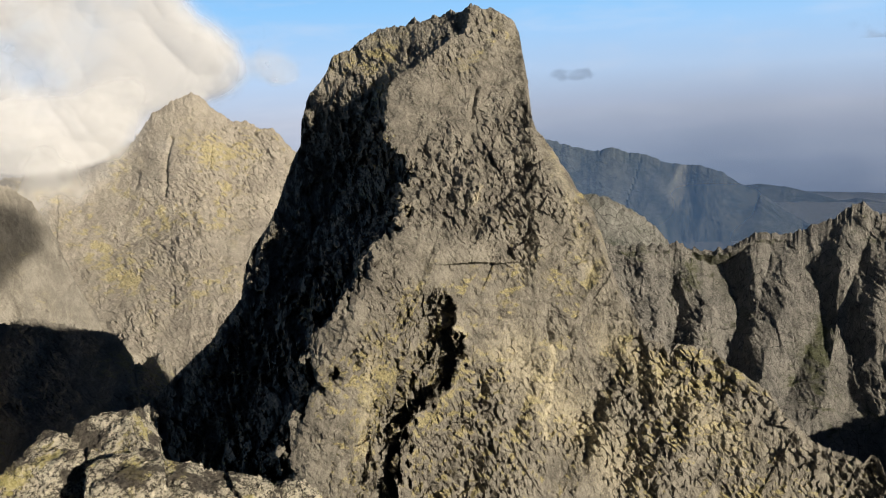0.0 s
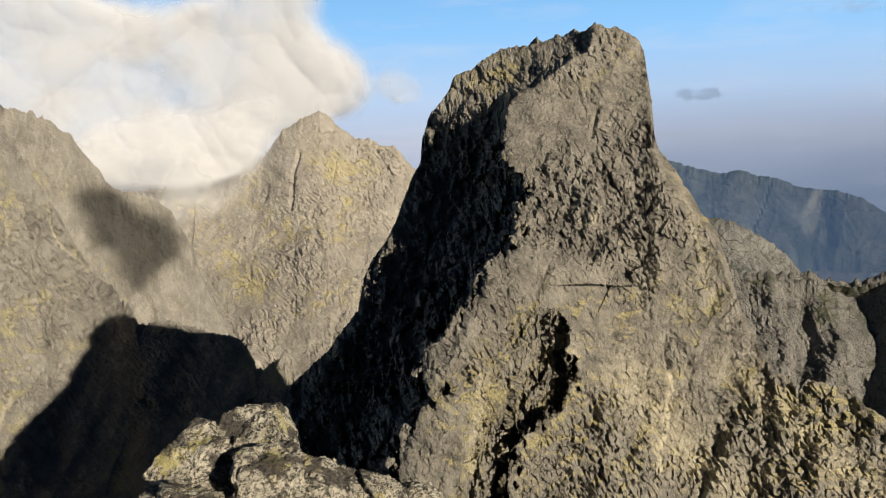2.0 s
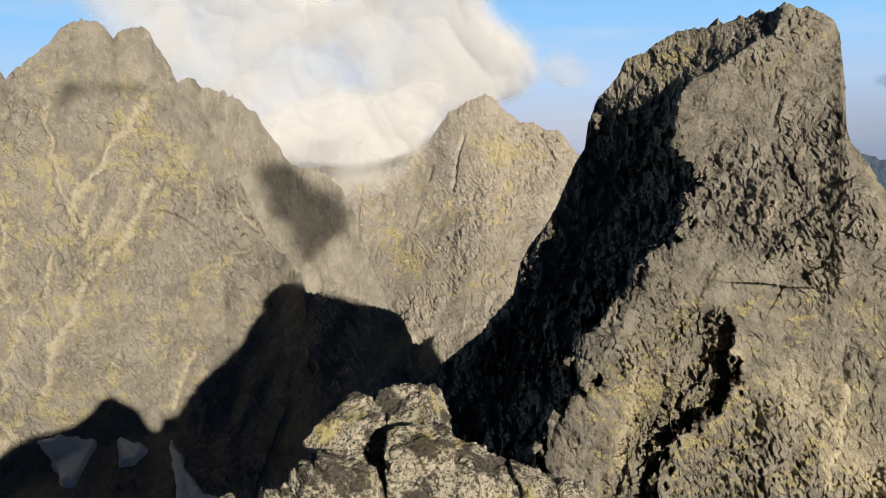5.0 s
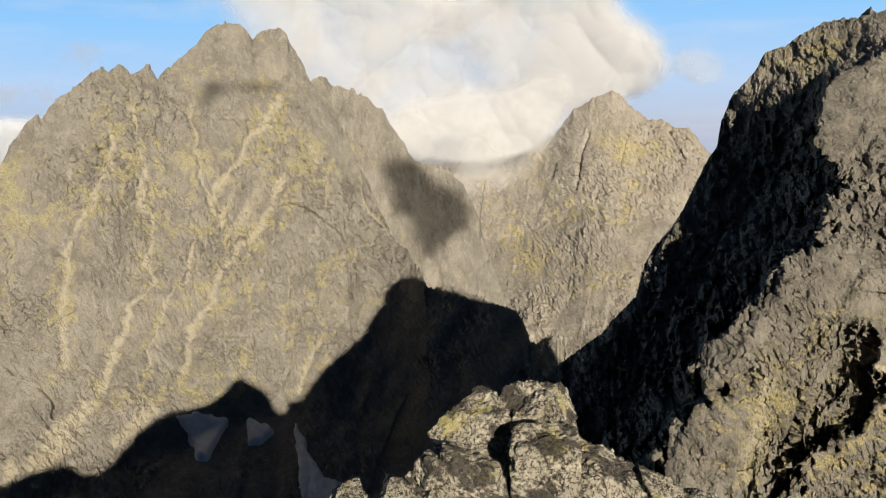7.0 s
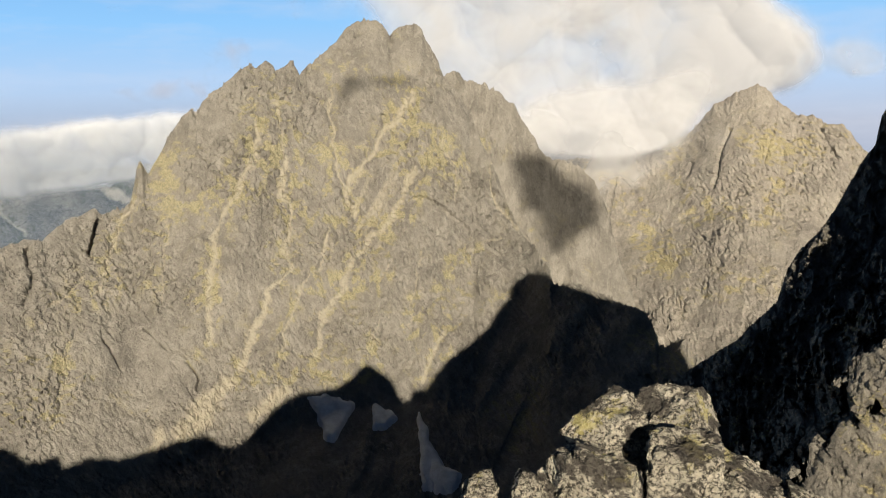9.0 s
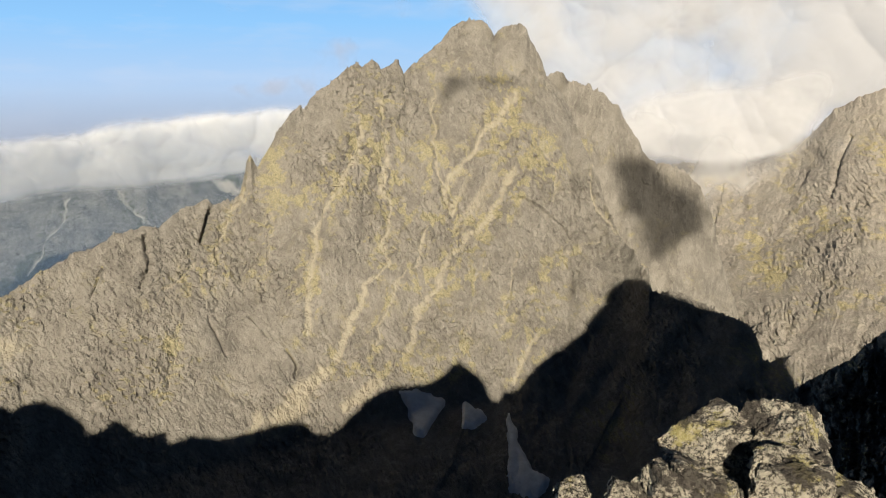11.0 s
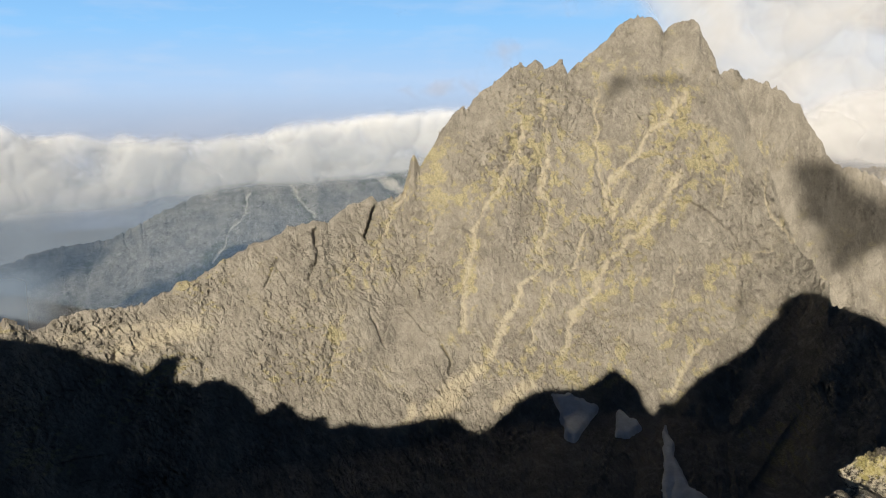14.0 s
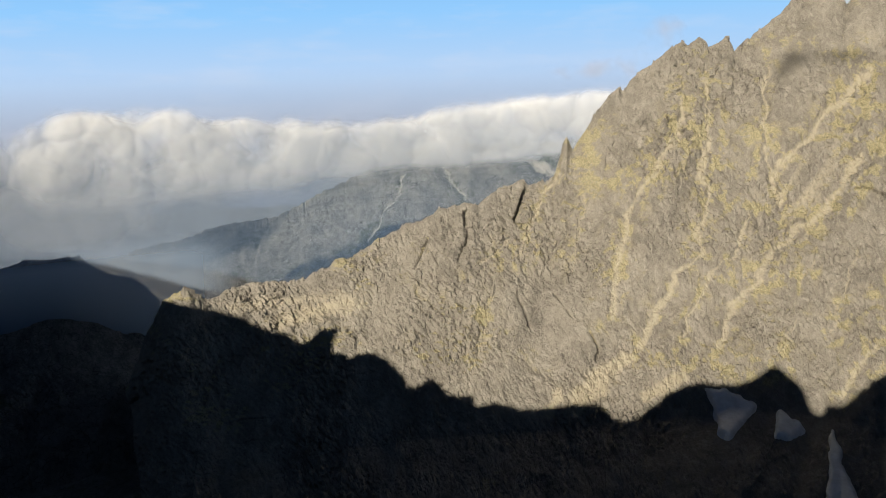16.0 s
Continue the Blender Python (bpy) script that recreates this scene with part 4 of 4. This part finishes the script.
def boulder_mesh(seed, half, cuts=9, grain=1.0):
    """A broken granite block: a rounded box trimmed by random planes and roughened. half: half its width, depth and height."""
    bm = bmesh.new()
    bmesh.ops.create_cube(bm, size=2.0)
    bmesh.ops.subdivide_edges(bm, edges=bm.edges[:], cuts=39, use_grid_fill=True)
    rnd = random.Random(seed)
    p = np.array([v.co[:] for v in bm.verts])
    p = p / (np.sum(np.abs(p) ** 12, 1) ** (1 / 12))[:, None]
    for _ in range(cuts):
        d = np.array([rnd.uniform(-1, 1), rnd.uniform(-1, 1), rnd.uniform(-0.6, 1)])
        d /= np.linalg.norm(d)
        over = p @ d - rnd.uniform(0.62, 1.0)
        p -= np.clip(over, 0, None)[:, None] * d
    size = float(np.mean(half))
    w = p * np.array(half)
    n = p / np.linalg.norm(p, axis=1)[:, None]
    f = w + seed * 3.7
    d = 0.06 * size * fbm(f / (size * 1.1), 3, seed) + grain * 0.06 * size * (ridged(f / (size * 0.7), 3, seed + 5) - 0.7) + grain * 0.12 * size * blocks(f / (size * 0.8), seed + 9) + 0.06 * size * blocks(f / (size * 0.24), seed + 11) + 0.016 * size * blocks(f / (size * 0.08), seed + 12)
    w = w + n * d[:, None]
    for v, c in zip(bm.verts, w):
        v.co = c
    for fc in bm.faces:
        fc.smooth = False
    me = bpy.data.meshes.new("boulder")
    bm.to_mesh(me)
    bm.free()
    me.materials.append(LICHEN)
    return me


def boulder(az, el, dist, half, turn=(0, 0, 0), seed=1, label="lichen-spotted granite block on the summit outcrop", cuts=9):
    d = np.array([math.sin(radians(az)) * math.cos(radians(el)), math.cos(radians(az)) * math.cos(radians(el)), math.sin(radians(el))]) * dist
    ob = new("boulder", boulder_mesh(seed, half, cuts))
    ob.matrix_world = Matrix.Translation(Vector(d)) @ pose(0, 0, 0, *turn[:2], turn[2] - az)
    return tagged(ob, label, "rock", group="summit rocks")


boulder(-24.1, -24.15, 4.54, (0.215, 0.2, 0.185), (2, -3, 8), 8, "pale squared granite block with yellow lichen, topping the outcrop", 3)
boulder(-30.0, -24.75, 4.57, (0.225, 0.22, 0.165), (6, -8, 14), 14, "dark-mottled rounded granite block leaning on the outcrop", 7)
boulder(-30.9, -27.9, 4.27, (0.255, 0.24, 0.195), (-6, -14, -6), 25, "smooth grey granite slab with lichen, beside a dark crack", 6)
boulder(-23.87, -27.05, 4.24, (0.171, 0.2, 0.198), (4, 4, 4), 36, "grey granite block with yellow lichen below the squared one", 3)
boulder(-19.0, -28.3, 4.31, (0.25, 0.22, 0.10), (0, 24, -6), 47, "low sloping granite slab with mossy edge", 5)
boulder(-14.58, -28.6, 4.38, (0.148, 0.17, 0.078), (8, 12, 20), 58, "small sunlit granite lump at the outcrop's edge", 7)
boulder(-40.00, -29.12, 4.12, (0.082, 0.11, 0.090), (0, 6, 10), 69, "small lichened stone on the outcrop", 7)
boulder(-35.99, -29.13, 4.21, (0.074, 0.13, 0.106), (6, -14, 4), 80, "narrow granite flake standing in shade", 6)
boulder(-11.34, -29.2, 4.52, (0.156, 0.15, 0.088), (0, 10, 30), 91, "small sunlit granite lump at the outcrop's edge", 7)

oaz, orr = np.meshgrid(np.linspace(-115, 45, 200), np.concatenate([np.linspace(0.05, 5.0, 60), [5.3, 5.6, 6.2, 7, 10, 16]]))
reach = np.interp(oaz, [-115, -60, -45, -30, -8, 6, 45], [1.2, 1.6, 4.2, 4.6, 5.0, 3.6, 1.6])
oz = -1.75 - 0.24 * orr - np.clip(orr - reach, 0, None) * 2.6 - np.clip(orr - 2.5, 0, 2) * 0.05
op = polar(oaz, orr, oz)
op[..., 2] += ((blocks(op.reshape(-1, 3) / 0.6, 66) * 0.10 + blocks(op.reshape(-1, 3) / 0.22, 67) * 0.035) * smooth(orr.reshape(-1), 0.3, 1.2)).reshape(oz.shape) - 0.03
outcrop = new("summit_outcrop", grid_mesh("summit_outcrop", op[::-1], LICHEN))
tagged(outcrop, "broken granite outcrop under the viewpoint", "rock", kind="structure")


# ================= clouds and haze =================
def cloud(name, label, az0, az1, el0, el1, step, distance, bulge, size, seed, envelope, material=CLOUD, sheets=3, gap=40.0, soft=0.85, category="cloud", torn=0.35, curl=0.9, caps=(0.35, 0.6, 0.9), fade=None):
    """A bank of cloud: billowing sheets behind one another, each as dense as noise and envelope(az, el) make it."""
    base = new(name)
    tagged(base, label, category, kind="stuff")
    az, el = np.meshgrid(np.arange(az0, az1, step), np.arange(el1, el0, -step))
    for i in range(sheets):
        d = distance + gap * i
        p = polar(az, np.full(az.shape, d), d * np.tan(np.radians(el)))
        f = p.reshape(-1, 3) / size + np.array([0, 0, 0.35 * i])
        f = f + 0.25 * np.stack([fbm(f * 1.3 + 11 * k, 2, seed + 60 + k) for k in range(3)], 1)
        billow = (0.66 * puffs(f, seed + 7 * i) + 0.22 * puffs(f * 2.1 + 5, seed + 7 * i + 1) + 0.05 * puffs(f * 4.3 + 9, seed + 7 * i + 2)).reshape(az.shape)
        n = fbm(f * 0.9 + 3, 5, seed + 7 * i + 3, 0.5).reshape(az.shape)
        dens = smooth(envelope(az, el) + torn * n + curl * (billow - 0.55), 0.0, soft) * caps[i]
        dens = dens * (1 - fade[1] * smooth(-el, -fade[0], -fade[0] + 3.0)) if fade else dens
        k = (d - bulge * (billow + 0.12 * envelope(az, el).clip(-1, 1))) / d
        part = new("billow", grid_mesh("billow", p * k[..., None], material, [("thickness", dens)], True, dens))
        part.parent = base
    return base


def bump_of(*blobs):
    """An envelope that swells over blobs (heading, height, half width, half height), runs together between them and is below 0 outside."""
    def f(az, el):
        total = np.zeros(az.shape)
        for a, e, w, h in blobs:
            total += np.exp(-1.4 * (((az - a) / w) ** 2 + ((el - e) / h) ** 2))
        return np.clip((total - 0.5) * 1.3, -1.2, 0.75)
    return f


cloud("cumulus_bank", "bright white cumulus draped over the saddle", -54, -6, -9, 15, 0.12, 1260, 42, 140, 301,
      bump_of((-33, 2.5, 9, 5.5), (-23, 2.8, 9, 5.2), (-34.5, 5.5, 5.5, 3.8), (-23.5, 6, 6, 4), (-29, -2.0, 8, 4), (-30, -4.0, 6, 2.5), (-39, 3, 7, 5), (-17, 2, 4.5, 3), (-20, 10, 5, 3), (-42, 9, 9, 4)), sheets=2, soft=0.9, torn=0.45, curl=0.55, caps=(0.6, 1.0))
cloud("sea_of_cloud", "rolling sea of white cloud over the lowland", -118, -50, -10, 2, 0.11, 1160, 24, 62, 331,
      bump_of((-98, -4, 7, 3.4), (-91, -4.0, 6, 3.0), (-84, -4.0, 7, 2.5), (-76, -3.6, 9, 2.2), (-66, -2.2, 9, 2.2), (-58, -1.8, 8, 2.2), (-110, -4, 8, 3.5), (-97, -1.8, 2.6, 1.7), (-91, -2.0, 2.4, 1.6), (-86.5, -2.6, 2, 1.3), (-70, -4.0, 8, 2.0), (-62, -3.4, 7, 1.8), (-84, -5.2, 7, 2.0), (-95, -5.8, 8, 2.2)),
      SEA, sheets=2, gap=40, torn=0.5, soft=0.9, caps=(0.6, 0.95), fade=(-4.6, 0.75))
GREY_MIST = cloud_material("grey_mist", (0.44, 0.465, 0.51))
cloud("valley_mist", "grey mist under the sea of cloud", -118, -84, -17, -1, 0.2, 1750, 18, 170, 341, bump_of((-106, -6.5, 11, 6), (-97, -7.0, 6, 4.6)), GREY_MIST, sheets=1, soft=1.0, torn=0.5, caps=(0.85,))
DEEP_MIST = cloud_material("deep_grey_mist", (0.30, 0.335, 0.385))
cloud("lowland_mist", "blue-grey mist lying over the far lowland", -120, -58, -19, -1, 0.25, 2700, 18, 300, 345, bump_of((-112, -9, 12, 8), (-98, -9, 12, 8), (-86, -9, 12, 7.5), (-76, -7, 10, 6), (-68, -5, 9, 4)), DEEP_MIST, sheets=1, soft=0.9, torn=0.3, caps=(0.97,))


def drifting_cloud(name, away, seed, torn, *outline):
    """A ragged unseen cloud, added up the sunbeams behind the view to cast shade. outline: its corners, across and up,
    as the sun sees them.
    """
    side = np.array([across[0], across[1], 0.0])
    c = np.array(outline, float)
    lo, hi = c.min(0) - 30, c.max(0) + 30
    gq, gh = np.meshgrid(np.linspace(lo[0], hi[0], 110), np.linspace(hi[1], lo[1], 110))
    away_from = np.full(gq.shape, 1e9)
    inside = np.zeros(gq.shape, bool)
    for (x0, y0), (x1, y1) in zip(c, np.roll(c, -1, 0)):
        t = np.clip(((gq - x0) * (x1 - x0) + (gh - y0) * (y1 - y0)) / ((x1 - x0) ** 2 + (y1 - y0) ** 2), 0, 1)
        away_from = np.minimum(away_from, np.hypot(gq - x0 - t * (x1 - x0), gh - y0 - t * (y1 - y0)))
        inside ^= ((y0 > gh) != (y1 > gh)) & (gq < (x1 - x0) * (gh - y0) / (y1 - y0 + 1e-9) + x0)
    p = gq[..., None] * side + gh[..., None] * np.array([0, 0, 1.0]) + TO_SUN * away
    n = fbm(p.reshape(-1, 3) / 28, 5, seed, 0.6).reshape(gq.shape)
    body = np.where(inside, away_from, -away_from) + torn * n
    thick = smooth(body, -7, 12) * 0.76
    p = p + (TO_SUN * 1.2) * np.clip(body, -10, 20)[..., None]
    ob = new(name, grid_mesh(name, p, CLOUD, [("thickness", thick)], True, thick))
    return tagged(ob, "unseen cloud added behind the view to cast shade", "cloud", kind="stuff")


# added out of view, cut to the outline of the hollow's shadow
drifting_cloud("drifting_cloud", 520, 501, 10, (154, 206), (160, 216), (170, 221), (200, 216), (222, 196), (244, 178), (262, 160), (244, 128), (216, 110), (195, 108), (192, 118), (177, 142), (166, 168))
# added likewise for the dark band under the great face's summit
drifting_cloud("drifting_cloud", 620, 503, 9, (-22, 274), (-3, 288), (24, 290), (58, 294), (60, 281), (24, 279), (3, 270), (-14, 264))


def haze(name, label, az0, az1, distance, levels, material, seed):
    """A standing tinted sheet that paints the haze of distance: density by height angle."""
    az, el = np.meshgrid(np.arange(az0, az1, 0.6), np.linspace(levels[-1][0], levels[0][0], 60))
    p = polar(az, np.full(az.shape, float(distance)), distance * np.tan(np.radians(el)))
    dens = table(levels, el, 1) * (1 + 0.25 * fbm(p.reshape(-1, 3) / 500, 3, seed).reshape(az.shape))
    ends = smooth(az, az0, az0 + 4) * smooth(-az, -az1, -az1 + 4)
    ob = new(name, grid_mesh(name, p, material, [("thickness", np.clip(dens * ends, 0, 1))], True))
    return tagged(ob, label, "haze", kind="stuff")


cloud("cumulus_scrap", "pale detached scrap of cumulus", -18, -7, -1, 6, 0.12, 1150, 25, 90, 361, bump_of((-13, 2.4, 2.6, 1.9), (-11.5, 1.6, 1.8, 1.2)), sheets=2, soft=1.5, torn=0.8)
cloud("drifting_mist", "thin mist drifting across the saddle", -42, -14, -13, 4, 0.16, 858, 8, 75, 371, bump_of((-31, -3.0, 5.5, 2.6), (-28, -5.0, 4, 2.6), (-35, -1.2, 3.2, 2.0), (-29.8, -8, 2.0, 2.8)), sheets=1, soft=1.1, torn=0.9, caps=(0.6,))
cloud("saddle_cloud", "soft cloud spilling over the saddle", -42, -14, -11, 5, 0.12, 1070, 25, 110, 381, bump_of((-32, -1.2, 7, 3.0), (-26, -1.0, 5, 3.0), (-30, -3.0, 4.5, 2.2), (-22.3, 0.8, 3, 2.2), (-26, -2.6, 4, 1.8)), sheets=1, soft=1.25, torn=0.6, curl=0.3, caps=(0.97,))
WISP = cloud_material("grey_wisp", (0.16, 0.19, 0.25))
PEACH = cloud_material("peach_wisp", (0.50, 0.42, 0.40))
cloud("grey_wisp", "small grey wisp of cloud", 5, 13, -2, 3, 0.08, 2600, 20, 90, 351, bump_of((8.6, 0.7, 1.8, 0.7), (10.3, 0.6, 1.6, 0.6)), WISP, sheets=1, soft=1.0, torn=1.5)
cloud("peach_wisp", "thin peach streak of high cloud", 14, 38, 2, 9, 0.12, 3200, 20, 160, 353, bump_of((22, 5.7, 7, 0.7), (28, 5.0, 3, 0.6), (30, 2, 2, 0.6)), PEACH, sheets=1, soft=1.2, torn=1.5)
cloud("high_wisp", "faint torn wisp of high cloud", -70, -46, -1, 12, 0.14, 3200, 20, 190, 357, bump_of((-55.5, 4, 1.6, 1.8), (-50.5, 6.5, 1.2, 1.6), (-62, 1.2, 6, 0.8), (-52, 1, 3, 1)), PEACH, sheets=1, soft=1.3, torn=1.5)


# its tint also greys the cloud's lower parts, as if shaded
haze("valley_haze", "blue-grey tinted sheet painting haze over the valley's mouth", -122, -50, 1060, [(-22, 0.0), (-17, 0.35), (-13, 0.52), (-8, 0.44), (-3, 0.34), (2, 0.0)], HAZE, 401)
# paler tint, put in to lift the ridge's deep shade towards blue
haze("shade_haze", "thin blue tinted sheet painting haze before the shaded ridge", -120, -87, 820, [(-26, 0.25), (-16, 0.45), (-11, 0.5), (-9.4, 0.0)], SHADE_HAZE, 405)
haze("ridge_haze", "blue tinted sheet painting haze before the distant ridges", -6, 48, 2000, [(-20, 0.0), (-13, 0.62), (-8, 0.64), (-4, 0.45), (1, 0.12), (4, 0.0)], RIDGE_HAZE, 403)


def backdrop_material():
    """The far sky low over the horizon: lilac haze below, clear blue above."""
    n = Nodes("low_sky")
    t = n.tree
    col = n.ramp(n.attr("height"), (0.0, (0.075, 0.100, 0.155)), (0.30, (0.215, 0.250, 0.330)), (0.46, (0.315, 0.345, 0.420)), (0.58, (0.300, 0.400, 0.545)), (0.76, (0.180, 0.365, 0.595)), (1.0, (0.105, 0.270, 0.520)))
    soft = n.noise(0.0016, 4, 0.55, (1, 1, 5))
    col = n.mix(n.ramp(soft, (0.5, 0.0), (0.75, 0.25)), col, (0.42, 0.45, 0.52))
    em = n.add("ShaderNodeEmission", Color=col, Strength=1.07)
    clr = t.nodes.new("ShaderNodeBsdfTransparent")
    m = t.nodes.new("ShaderNodeMixShader")
    n.put(m.inputs[0], n.attr("thickness"))
    t.links.new(clr.outputs[0], m.inputs[1])
    t.links.new(em.outputs[0], m.inputs[2])
    t.links.new(m.outputs[0], n.out.inputs["Surface"])
    return n.mat


baz, bel = np.meshgrid(np.linspace(-140, 70, 211), np.linspace(17, -14, 90))
bp = polar(baz, np.full(baz.shape, 4800.0), 4800 * np.tan(np.radians(bel)))
backdrop = new("backdrop", grid_mesh("backdrop", bp, backdrop_material(), [("thickness", np.interp(bel, [10, 16], [1.0, 0.0]) * np.interp(baz, [-140, -125, 50, 70], [0.0, 1.0, 1.0, 0.0])), ("height", np.interp(bel, [-14, 12], [0.0, 1.0]))], True))
tagged(backdrop, "clear blue sky fading to lilac haze at the horizon", "sky", kind="structure")
